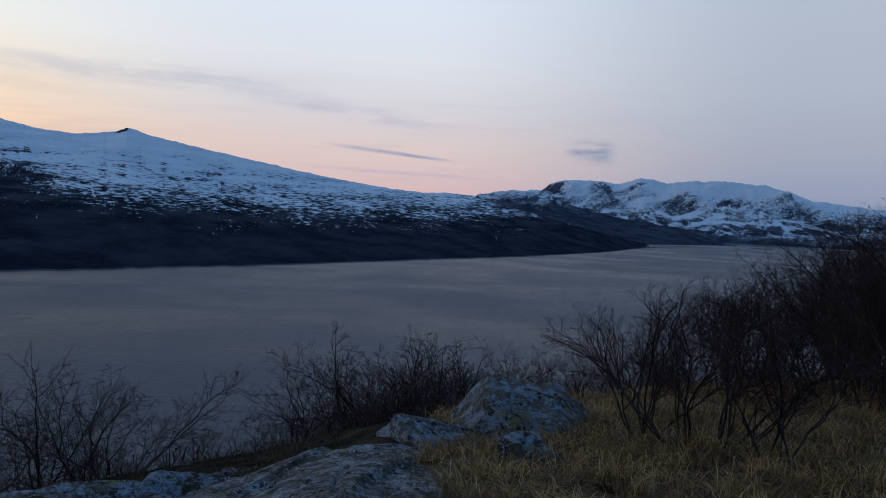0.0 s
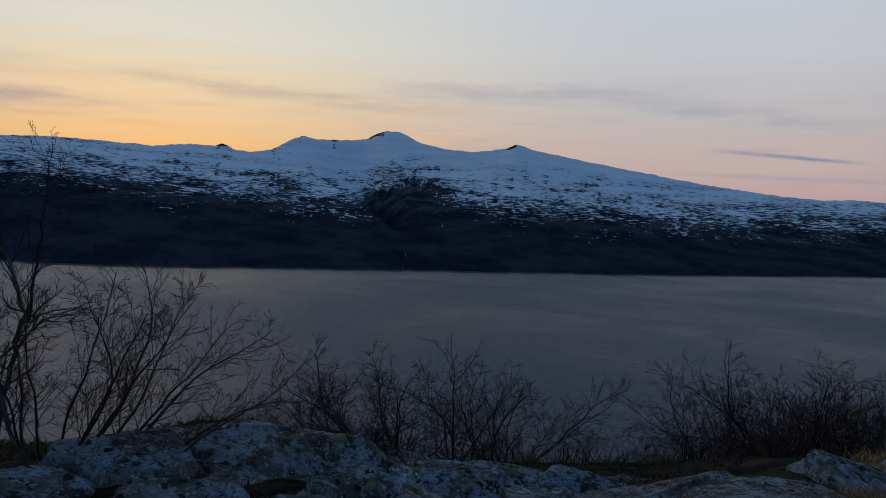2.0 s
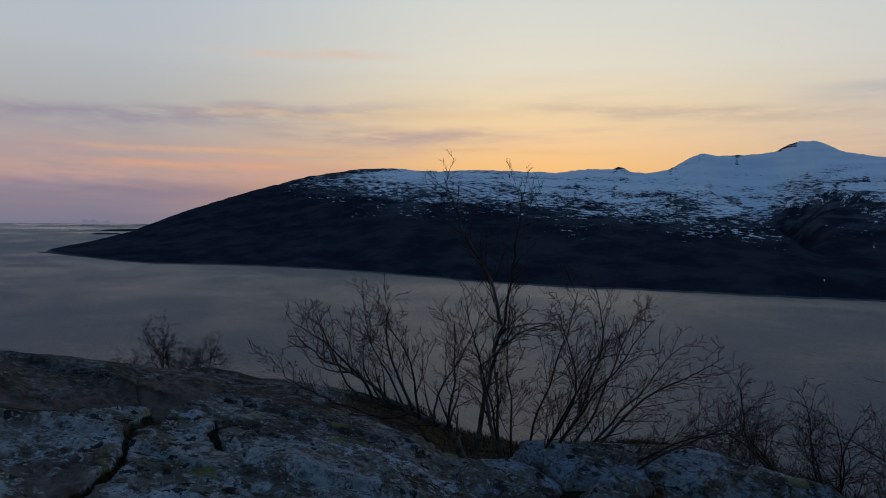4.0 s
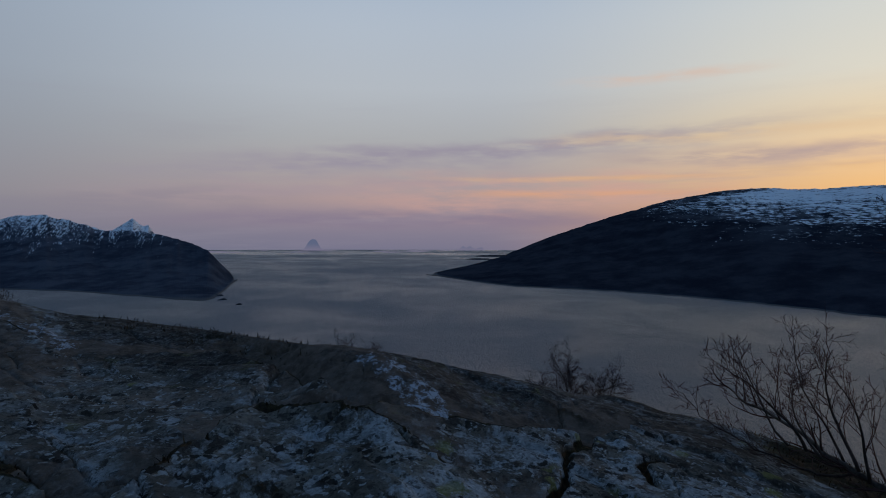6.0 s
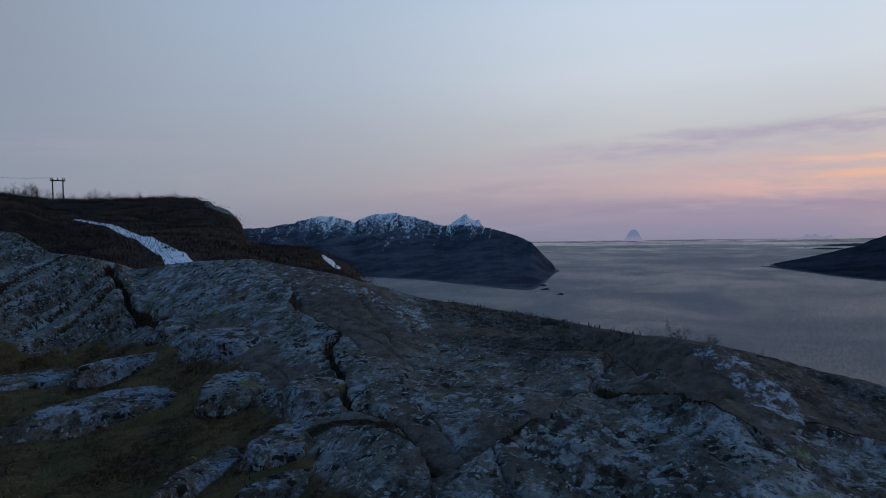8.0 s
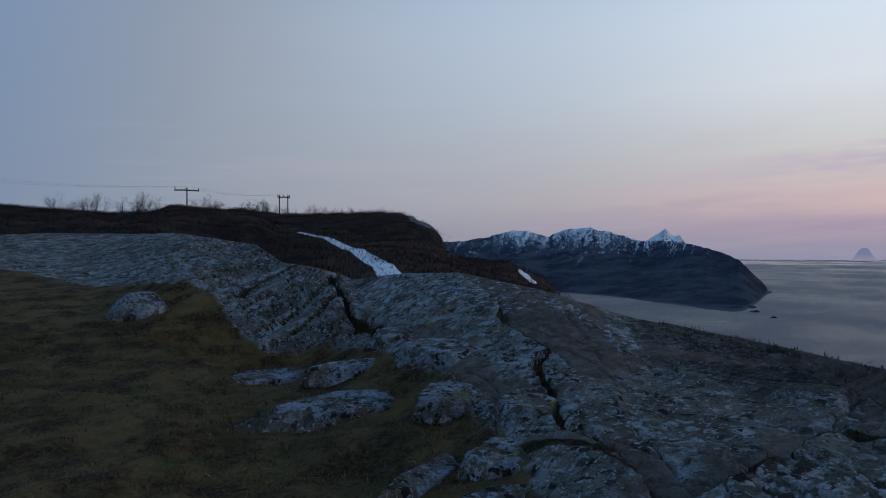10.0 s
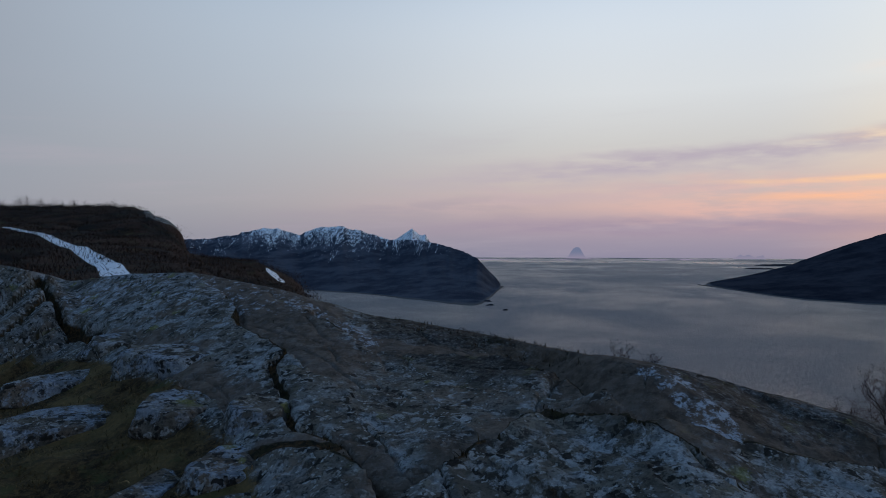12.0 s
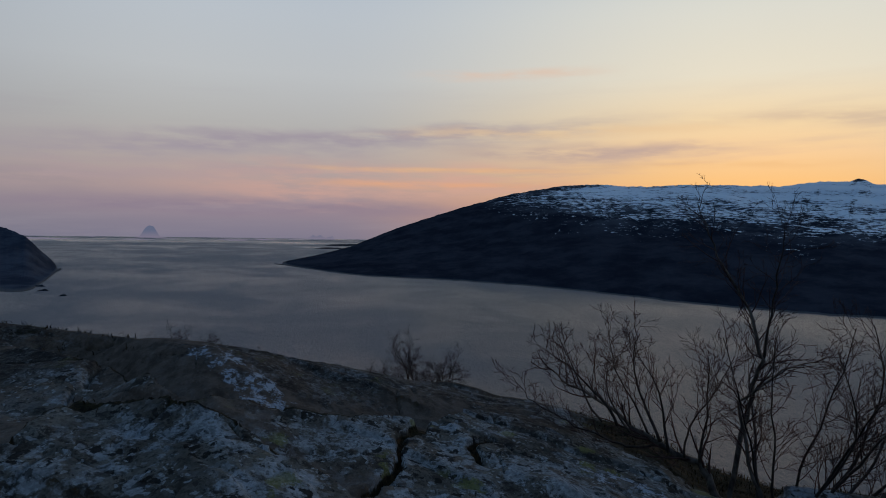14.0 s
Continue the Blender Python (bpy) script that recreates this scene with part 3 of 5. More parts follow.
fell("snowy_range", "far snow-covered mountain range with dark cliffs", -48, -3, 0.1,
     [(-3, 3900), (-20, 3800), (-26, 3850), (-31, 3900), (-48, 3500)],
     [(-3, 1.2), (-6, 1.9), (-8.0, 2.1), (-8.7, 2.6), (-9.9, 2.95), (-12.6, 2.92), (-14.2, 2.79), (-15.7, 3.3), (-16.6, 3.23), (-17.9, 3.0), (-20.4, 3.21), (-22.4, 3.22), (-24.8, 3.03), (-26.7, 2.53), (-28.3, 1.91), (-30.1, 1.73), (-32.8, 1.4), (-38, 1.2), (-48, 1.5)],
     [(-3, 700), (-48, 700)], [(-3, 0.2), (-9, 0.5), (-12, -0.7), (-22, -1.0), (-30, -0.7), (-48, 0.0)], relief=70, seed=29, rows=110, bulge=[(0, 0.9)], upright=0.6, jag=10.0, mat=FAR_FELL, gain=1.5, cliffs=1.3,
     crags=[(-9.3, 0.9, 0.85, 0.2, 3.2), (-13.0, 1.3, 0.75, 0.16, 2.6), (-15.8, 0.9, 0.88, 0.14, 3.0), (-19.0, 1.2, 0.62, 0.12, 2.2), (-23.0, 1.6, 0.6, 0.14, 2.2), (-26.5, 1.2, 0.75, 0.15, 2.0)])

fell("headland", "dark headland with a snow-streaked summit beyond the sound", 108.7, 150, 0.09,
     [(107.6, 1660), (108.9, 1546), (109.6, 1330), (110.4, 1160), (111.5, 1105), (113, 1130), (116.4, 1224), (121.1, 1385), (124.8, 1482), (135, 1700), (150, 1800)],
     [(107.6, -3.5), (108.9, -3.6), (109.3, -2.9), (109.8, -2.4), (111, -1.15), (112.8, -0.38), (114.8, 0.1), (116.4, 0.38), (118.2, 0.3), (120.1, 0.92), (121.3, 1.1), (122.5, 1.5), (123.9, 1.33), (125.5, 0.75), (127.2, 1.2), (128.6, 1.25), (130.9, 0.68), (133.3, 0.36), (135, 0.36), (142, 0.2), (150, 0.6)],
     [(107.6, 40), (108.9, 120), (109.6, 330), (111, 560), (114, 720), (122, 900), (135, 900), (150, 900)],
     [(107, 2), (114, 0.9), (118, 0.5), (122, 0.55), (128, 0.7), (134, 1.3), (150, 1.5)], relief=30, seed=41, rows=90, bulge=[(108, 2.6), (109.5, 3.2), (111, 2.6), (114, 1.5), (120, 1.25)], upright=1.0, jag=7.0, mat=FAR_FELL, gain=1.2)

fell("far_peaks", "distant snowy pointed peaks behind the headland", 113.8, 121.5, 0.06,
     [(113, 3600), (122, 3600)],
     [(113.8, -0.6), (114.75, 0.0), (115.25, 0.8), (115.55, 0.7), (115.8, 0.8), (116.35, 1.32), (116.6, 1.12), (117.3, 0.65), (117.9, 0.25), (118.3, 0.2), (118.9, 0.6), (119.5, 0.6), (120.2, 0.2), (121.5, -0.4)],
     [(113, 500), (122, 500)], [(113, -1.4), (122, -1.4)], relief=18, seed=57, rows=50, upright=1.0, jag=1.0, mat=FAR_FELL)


def skerry(name, label, az, r, half, height, seed, steep=1.0, mat=None, mesa=False):
    """A low rounded island with a broken outline, half as wide as given in degrees."""
    u = np.linspace(-1, 1, 61)
    v = np.linspace(-1, 1, 17)
    uu, vv = np.meshgrid(u, v)
    d = np.hypot(uu, vv * 1.0)
    body = np.clip(1 - d**2, 0, 1) ** steep
    if mesa:
        body = 0.7 * smooth(0.6, 0.14, d) + 0.28 * np.clip(1 - d, 0, 1) ** 1.3
    z = SEA - 2 + body * (height + 2) * (1 + (0.2 if mesa else 0.7) * fbm(uu * 3, vv * 2, 4, seed))
    ob = sheet(name, polar(az + uu * half, r + vv * r * np.radians(half) * 0.5, z), False, mat or FAR_ROCK)
    return tagged(ob, label, "island", kind="structure")


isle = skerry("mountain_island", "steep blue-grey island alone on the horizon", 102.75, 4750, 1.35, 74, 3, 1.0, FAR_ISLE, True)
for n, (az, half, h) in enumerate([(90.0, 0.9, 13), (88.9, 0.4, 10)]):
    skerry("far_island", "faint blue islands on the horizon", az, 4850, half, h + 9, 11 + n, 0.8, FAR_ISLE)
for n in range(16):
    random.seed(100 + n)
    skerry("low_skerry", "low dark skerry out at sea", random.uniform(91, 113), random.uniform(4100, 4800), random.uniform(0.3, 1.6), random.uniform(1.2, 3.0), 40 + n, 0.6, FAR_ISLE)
for az, r, half, h in [(89.0, 2950, 1.3, 5), (87.6, 3400, 1.9, 8)]:
    skerry("low_point", "low wooded point behind the fell's tip", az, r, half, h, int(r), 0.7)
for az, r, half, h in [(110.4, 1290, 0.6, 2.0), (110.1, 1190, 0.55, 1.8), (109.9, 1115, 0.5, 1.6), (108.6, 1034, 0.4, 1.2)]:
    skerry("shore_reef", "dark reef off the headland", az, r, half, h, int(r), 0.6)

# ---- the ground: rock knoll, turf and the slope to the fjord ----
CREST_EL = [(-50, -7.5), (-34, -9.9), (-24, -12.2), (-14, -14), (-8, -15.6), (3, -17.3), (8, -18.4), (12, -19.4), (17, -20.1), (21, -20.5), (26.5, -21), (30, -20.4), (33, -20.1), (36, -18.9), (42, -18.3), (46, -17.8), (52, -18.3), (56, -18.7), (62.5, -17.4), (65, -16), (70, -14.75), (74, -13.6), (79, -13), (84, -12.3), (88, -11.4), (92, -10.7), (97, -9.55), (101, -8.6), (105, -8.5), (108, -8.0), (112, -7.2), (116.5, -6.4), (121.5, -5.4), (125, -4.25), (128.6, -3.4), (132.3, -2.6), (135, -2.0), (139, -2.0), (143, -2.4), (146.6, -1.4), (148.6, -1.1), (150.4, 0.3), (153, 0.7), (156, 1.2), (160, 1.2), (175, 1.0)]
CREST_R = [(-50, 20), (-34, 18), (-24, 14), (-14, 12), (-8, 11), (3, 9), (12, 9), (21, 9), (27, 7.6), (33, 6.6), (40, 6.2), (52, 5.8), (65, 6.0), (80, 6.3), (92, 6.2), (101, 6.0), (105, 6.3), (108, 7), (116, 8), (122, 8.6), (128, 9), (134, 9.8), (140, 11), (144, 12.5), (148, 15.5), (151, 20), (156, 22), (175, 24)]
HILL_EL = [(120, -9), (124.4, -4.6), (126.7, -2.55), (129.5, -1.3), (132, -1.1), (134.5, -0.9), (134.9, 0.4), (135.8, 1.65), (137.2, 2.6), (138.5, 2.9), (140.5, 2.95), (146, 2.75), (148, 2.75), (151, 3.2), (152.3, 3.1), (155, 3.35), (156.1, 3.42), (157.3, 2.9), (160, 2.7), (168, 3.2), (180, 4)]
HILL_R = [(120, 40), (134.4, 40), (135.2, 46), (138, 50), (150, 60), (165, 60), (180, 55)]


def turf_zone(az, r):
    """Where grass grows: the slope beside the boulder, and the hollow beyond the knoll."""
    wig = 3.0 * fbm(az * 0.12, r * 0.5, 3, 77)
    right = smooth(2.5, -2.5, az + 2.2 + wig + np.clip(7 - r, 0, 5) * 2.5)
    hollow = smooth(-2.5, 2.5, az + wig * 1.2 - (131 + np.clip(r - 4.2, -1, 20) * 2.9)) * smooth(10.5, 8.6, r + 0.25 * wig - np.clip(az - 150, 0, 20) * 0.5)
    return right, hollow


def seg_dist(x, y, pts):
    best = np.full(np.shape(x), 99.0)
    for (ax, ay), (bx, by) in zip(pts, pts[1:]):
        t = np.clip(((x - ax) * (bx - ax) + (y - ay) * (by - ay)) / ((bx - ax) ** 2 + (by - ay) ** 2), 0, 1)
        best = np.minimum(best, np.hypot(x - ax - t * (bx - ax), y - ay - t * (by - ay)))
    return best


CRACKS = [[(-5.38, -4.63), (-5.04, -4.53), (-4.69, -4.13), (-4.49, -3.91), (-4.26, -3.62), (-4.23, -3.42), (-4.0, -3.07), (-3.6, -2.75)],
          [(-3.9, -2.78), (-4.01, -2.47), (-4.06, -2.2)],
          [(-5.21, -0.08), (-4.68, -0.27), (-4.0, -0.5)],
          [(-4.9, 0.35), (-4.75, 0.2), (-4.55, 0.28)]]
JOINT = [(-6.95, -10.0), (-6.57, -8.98), (-6.25, -8.21), (-5.62, -7.2)]
# broken edges of the slabs, higher on the walker's side: height, how far the lift reaches, points
DRIFT = [(146.4, 38.5), (144.1, 34), (142.1, 26.5), (140.3, 19), (139.8, 15)]   # a strip of old snow down the hill
EDGES = [(0.09, 1.6, [(-7.04, -7.03), (-6.73, -6.47), (-5.74, -5.24), (-5.38, -4.63)]),
         (0.07, 0.7, [(-5.6, -7.2), (-5.43, -6.37), (-4.9, -5.51), (-4.5, -4.72)]),
         (0.1, 0.9, [(-7.08, -5.66), (-6.64, -5.25), (-6.47, -4.77), (-6.2, -4.4)]),
         (0.06, 0.8, [(-6.24, -3.94), (-6.35, -3.68), (-6.23, -3.33), (-6.34, -2.82)]),
         (0.17, 1.4, [(-6.34, -2.82), (-5.78, -2.31), (-5.36, -1.96), (-5.02, -1.7)]),
         (0.17, 1.4, [(-5.02, -1.7), (-4.89, -1.31), (-4.98, -0.79), (-5.06, -0.31), (-5.4, 0.3)]),
         (0.11, 0.6, [(-3.75, -3.75), (-3.89, -3.5), (-3.93, -3.13), (-3.62, -2.85)]),
         (0.16, 0.8, [(-3.66, -2.41), (-3.9, -2.3), (-4.22, -2.19), (-4.6, -2.05), (-4.49, -1.56), (-4.25, -1.17), (-4.05, -0.84)])]
# moss and grass in pockets of the rock: bearing and distance of both ends, half width
POCKETS = [((133.1, 4.85), (127.6, 4.68), 0.09), ((123.0, 3.75), (116.6, 4.02), 0.05), ((110.5, 4.45), (108.6, 4.5), 0.06), ((54.5, 5.1), (51.5, 4.5), 0.16),
           ((47.2, 4.95), (45.5, 4.9), 0.1), ((44.0, 4.35), (38.0, 4.9), 0.08), ((12.0, 8.3), (2.0, 8.2), 0.25), ((20.0, 8.4), (13.0, 7.9), 0.1)]


def edge_side(x, y, pts):
    """Distance to a line of points, positive on the walker's side."""
    best, sign = np.full(np.shape(x), 99.0), np.ones(np.shape(x))
    for (ax, ay), (bx, by) in zip(pts, pts[1:]):
        t = np.clip(((x - ax) * (bx - ax) + (y - ay) * (by - ay)) / ((bx - ax) ** 2 + (by - ay) ** 2), 0, 1)
        d = np.hypot(x - ax - t * (bx - ax), y - ay - t * (by - ay))
        side = np.sign(((x - ax) * (by - ay) - (y - ay) * (bx - ax)) * ((CX - ax) * (by - ay) - (CY - ay) * (bx - ax)))
        sign = np.where(d < best, side, sign)
        best = np.minimum(best, d)
    return best * sign


def ground_height(az, r):
    """Height and surface kinds of the ground by bearing (-60 to 300 degrees) and distance."""
    wrapped = np.where(az > 180, az - 360, az)
    ax = np.clip(wrapped, -50, 175)
    x, y = CX - np.sin(np.radians(az)) * r, CY + np.cos(np.radians(az)) * r
    rc = curve_through(ax, CREST_R)
    zc = EYE + rc * np.tan(np.radians(line_through(ax, CREST_EL)))
    power = line_through(ax, [(-50, 1.2), (20, 1.1), (40, 0.95), (100, 0.95), (118, 1.05), (128, 1.5), (140, 2.6), (147, 3.0), (158, 1.9), (175, 1.6)])
    t = np.clip(r / rc, 0, 1)
    z = 0.08 + (zc - 0.08) * t**power
    fall = line_through(ax, [(-50, 0.1), (-36, 0.3), (-25, 0.5), (-14, 0.62), (0, 0.72), (60, 0.8), (110, 0.8), (128, 0.5), (134, 0.25), (140, 0.12), (160, 0.1)])
    past = np.maximum(r - rc, 0)
    z = z - fall * (np.sqrt(past**2 + 0.5) - 0.707)
    right, hollow = turf_zone(np.where(np.abs(wrapped) > 175, 0, wrapped), r)
    right = np.where((wrapped > 5), 0, right)
    back = np.where((wrapped > 175) | (wrapped < -50), 1.0, 0.0)
    right, hollow = np.maximum(right, back), hollow * (1 - back)
    turf = np.maximum(right, hollow)
    inside = smooth(1.25, 0.95, r / rc)
    rocky = (1 - turf) * smooth(60, 12, r)
    # slabs of gneiss: tilted plates with open joints between them
    c, s = math.cos(radians(66)), math.sin(radians(66))
    wx, wy = x + 0.35 * fbm(x * 0.7, y * 0.7, 3, 5), y + 0.35 * fbm(x * 0.7 + 9, y * 0.7, 3, 6)
    u, v = (wx * c + wy * s), (-wx * s + wy * c)
    gap, k1, k2, ox, oy = cells(u / 2.3, v / 0.8, 11)
    gap2, m1, m2, px, py = cells(u / 0.8 + 3, v / 0.27, 12)
    plates = 0.09 * (k1 - 0.5) + 0.2 * (k2 - 0.35) * oy + 0.1 * (k1 - 0.5) * ox
    small = 0.012 * (m1 - 0.5) + 0.02 * (m2 - 0.5) * py
    plates, small = plates * smooth(0.0, 0.07, gap), small * smooth(0.0, 0.14, gap2)
    joint = smooth(0.035, 0.006, gap) * (k2 > 0.35)
    joint2 = smooth(0.07, 0.01, gap2) * (m2 > 0.62)
    calm = smooth(0.98, 0.75, r / rc)
    z = z + rocky * (line_through(ax, [(60, 0.6), (110, 0.45), (122, 0.2), (140, 0.2)]) * plates * (0.35 + 0.65 * calm) + small - 0.03 * joint - 0.025 * joint2)
    z = z + rocky * (0.06 * fbm(x * 0.9, y * 0.9, 3, 31) + 0.018 * fbm(u * 2.5, v * 6, 3, 32) + 0.007 * fbm(x * 17, y * 17, 3, 33))
    crack = np.zeros_like(z)
    qx, qy = x + 0.16 * fbm(x * 2.2, y * 2.2, 4, 8), y + 0.16 * fbm(x * 2.2 + 5, y * 2.2, 4, 9)
    for pts in CRACKS:
        d = seg_dist(qx, qy, pts)
        crack = np.maximum(crack, smooth(0.034, 0.012, d + 0.035 * fbm(x * 2, y * 2, 2, 19)))
    z = z - 0.07 * rocky * crack
    lip, red = np.zeros_like(z), np.zeros_like(z)
    for much, reach, pts in EDGES:
        d = edge_side(qx, qy, pts)
        near = np.exp(-np.abs(d) / (0.55 * reach)) * smooth(0.99, 0.86, r / rc)
        z = z + rocky * 1.3 * much * near * (smooth(-0.03, 0.015, d) - 0.45) - 0.05 * rocky * smooth(0.05, 0.0, np.abs(d + 0.05)) * np.clip(near * 1.5 - 0.4, 0, 1)
        # dark line painted along each edge, where soft light leaves the step unseen
        lip = np.maximum(lip, smooth(0.055, 0.015, np.abs(d + 0.005) + 0.03 * fbm(x * 1.3, y * 1.3, 2, 24)) * np.clip(2 * near - 0.6, 0, 1))
        red = np.maximum(red, smooth(0.0, -0.02, d) * np.exp(d / (0.7 * reach)))
    d = seg_dist(qx, qy, JOINT)
    cleft = smooth(0.13, 0.04, d + 0.1 * fbm(x * 1.5, y * 1.5, 3, 23)) * (1 - hollow)
    z = z - 0.2 * cleft
    crack = np.maximum(np.maximum(crack, 0.8 * lip), cleft)
    pocket = np.zeros_like(z)
    for (a0, r0), (a1, r1), wide in POCKETS:
        d = seg_dist(qx, qy, [tuple(spot(a0, r0)[:2]), tuple(spot(a1, r1)[:2])])
        pocket = np.maximum(pocket, smooth(wide * 1.5, wide * 0.6, d))
    crack = np.maximum(crack, pocket)
    # steep bedded rock above the hollow
    bed = smooth(142.5, 145, wrapped) * smooth(163, 152, wrapped) * smooth(8.2, 9.2, r) * smooth(1.0, 0.88, r / rc)
    lay = (-0.12 * x + 0.99 * y + 0.5 * fbm(x * 0.3, y * 0.3, 3, 9) + 0.06 * fbm(x * 2.1, y * 2.1, 3, 10)) / 0.27
    lay = lay + 0.55 * np.sin(lay * 1.1) + 0.1 * value(lay * 0.9, 0 * lay, 4)
    tooth = lay - np.floor(lay)
    z = z + bed * (0.15 * (np.where(tooth < 0.78, tooth / 0.78, (1 - tooth) / 0.22) - 0.5) * (0.3 + 0.9 * hashed(np.floor(lay), 0 * lay, 3)) + 0.6 * smooth(9.3, 12.6, r))
    # dark lines under the beds: cracks, with overhang shade painted in
    bed_crack_shade = bed * smooth(0.2, 0.04, np.abs(tooth - 0.95)) * (hashed(np.floor(lay), 0 * lay, 5) > 0.25)
    # ledges: low risers that face the walker and fade along their length
    step = (v + 0.3 * fbm(x * 0.6, y * 0.6, 3, 14)) / 1.35
    f = step - np.floor(step)
    firm = smooth(0.0, 0.22, fbm(x * 0.45 + 3, y * 0.45, 3, 15) + 0.12) * rocky * (1 - bed) * smooth(122, 112, wrapped)
    z = z - 0.07 * (np.where(f < 0.93, f / 0.93, (1 - f) / 0.07) - 0.5) * firm
    # risers darkened by colour, for crevice shade as well as moss
    riser_shade = firm * smooth(0.93, 0.985, f)
    # turf: hummocks
    z = z + turf * (0.1 * fbm(x * 0.8, y * 0.8, 4, 51) + 0.05 * fbm(x * 3.2, y * 3.2, 3, 52)) * np.clip(r / 3, 0.2, 1)
    reach = EYE + r * np.tan(np.radians(line_through(ax, CREST_EL)))
    z = np.where((r < rc * 1.05) & (back < 1), np.minimum(z, reach + 0.015), z)
    # the heath hill behind
    hr = line_through(np.clip(wrapped, 120, 180), HILL_R)
    hz = EYE + hr * np.tan(np.radians(line_through(np.clip(wrapped, 120, 180), HILL_EL)))
    h0 = rc + 2.5
    up = np.clip((r - h0) / (hr - h0), 0, 1)
    lowz = zc - fall * (np.sqrt((h0 - rc) ** 2 + 0.5) - 0.707)
    drift = seg_dist(x, y, [tuple(spot(a, q)[:2]) for a, q in DRIFT])
    hill = lowz + (hz - lowz) * (up**1.5) + (0.12 + 0.88 * smooth(0.6, 3.0, drift)) * np.sin(up * 3.14159) * (1.1 * fbm(x / 7, y / 7, 4, 61) + 0.5 * fbm(x / 1.8, y / 1.8, 4, 62))
    hill = hill - np.maximum(r - hr, 0) * 0.35
    on_hill = smooth(121, 126, wrapped) * (1 - back)
    z = np.where(r > h0, z + (np.maximum(hill, z) - z) * on_hill, z)
    bluff = smooth(133.5, 134.6, wrapped) * smooth(138.5, 136.5, wrapped) * smooth(36, 40, r)
    heath = (1 - bluff) * np.maximum(on_hill * smooth(0.5, 2.5, r - rc), smooth(0.2, 1.0, (r - rc) / 1.0) * smooth(130, 120, wrapped))
    # rising land behind the walker
    z = np.where(back > 0, 0.08 + 0.12 * np.maximum(r - 4, 0) * smooth(4, 30, r) + 0.3 * fbm(x * 0.2, y * 0.2, 3, 71) * smooth(1, 6, r), z)
    bank = line_through(wrapped, [(-50, 1.0), (-40, 0.75), (-31, 0.0)]) * (1 - back)
    z = z + np.where(wrapped < -31, bank * 0.2 * np.maximum(r - 16, 0), 0)
    z = np.maximum(z, SEA - 8)
    # crest fringe of dark moss and heather
    fringe = smooth(0.86, 0.97, r / rc + 0.06 * fbm(x, y, 3, 81)) * line_through(ax, [(-50, 0), (8, 0.9), (24, 0.75), (28, 0.35), (36, 0.75), (47, 0.75), (60, 0.9), (66, 0.8), (74, 0.25), (100, 0.3), (112, 0.45), (121, 0.4), (126, 0)])
    # one dark mask: true moss, plus shade painted into joints, risers and beds
    moss = np.maximum(np.maximum(np.maximum(crack, 0.5 * joint), 0.55 * joint2), np.maximum(np.maximum(fringe, 0.5 * riser_shade), 0.6 * bed_crack_shade)) * rocky
    snow = np.zeros_like(z)
    snow = np.maximum(snow, 0.95 * smooth(1.3, 0.7, drift / line_through(r, [(15, 0.28), (26, 0.27), (34, 0.22), (39, 0.15)])))
    sd = seg_dist(x, y, [tuple(spot(128.3, 36)[:2]), tuple(spot(127.6, 34)[:2])])
    snow = np.maximum(snow, smooth(0.5, 0.15, sd))
    sd = seg_dist(x, y, [tuple(spot(-31.5, 23)[:2]), tuple(spot(-33.5, 25)[:2])])
    snow = np.maximum(snow, smooth(1.2, 0.5, sd))
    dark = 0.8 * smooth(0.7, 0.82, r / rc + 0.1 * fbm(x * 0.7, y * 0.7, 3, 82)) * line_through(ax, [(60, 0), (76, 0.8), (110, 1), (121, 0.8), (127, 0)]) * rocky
    pale = np.zeros_like(z)
    for pts, wide in (([(100.6, 5.8), (97.5, 5.3), (94.5, 4.8)], 0.22), ([(127.5, 8.3), (123, 7.4)], 0.3), ([(142, 10.8), (136, 10.0), (131, 8.6)], 0.8), ([(70, 4.6), (60, 4.3)], 0.25), ([(51, 5.3), (42, 5.5), (35, 5.6)], 0.35), ([(30, 6.4), (24, 7.2), (18, 7.8)], 0.35)):
        pale = np.maximum(pale, (0.42 if wide > 0.6 else 0.5) * smooth(wide * 1.6, wide * 0.4, seg_dist(x, y, [tuple(spot(a, q)[:2]) for a, q in pts])))
    return z, {"grass": turf, "heath": heath, "crack": moss, "snow": snow, "pale": pale, "dark": dark, "red": red * rocky, "tuft": np.maximum(fringe * rocky, 0.8 * pocket)}


turn = np.concatenate([np.arange(-52, 8, 0.36), np.arange(8, 160, 0.18), np.arange(160, 176, 0.4), np.arange(176, 308, 3.5)])
ring = np.concatenate([[0.01, 0.12, 0.24], 0.35 * (3.0 / 0.35) ** np.linspace(0, 1, 40), 3.0 * (12.5 / 3.0) ** np.linspace(0, 1, 330)[1:], 12.5 * (24 / 12.5) ** np.linspace(0, 1, 110)[1:], 24 * (420 / 24) ** np.linspace(0, 1, 110)[1:]])
aa, rr = np.meshgrid(turn, ring)
zz, kinds = ground_height(aa, rr)
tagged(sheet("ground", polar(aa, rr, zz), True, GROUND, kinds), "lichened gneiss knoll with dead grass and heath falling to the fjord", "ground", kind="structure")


def ground_at(az, r):
    z, _ = ground_height(np.array([[float(az)]]), np.array([[float(r)]]))
    return float(z[0, 0])

# ---- making things ----


def mesh_of(name, verts, faces, mat, even=True):
    me = bpy.data.meshes.new(name)
    me.from_pydata([tuple(v) for v in verts], [], faces)
    if even:
        me.polygons.foreach_set("use_smooth", [True] * len(me.polygons))
    me.materials.append(mat)
    return me


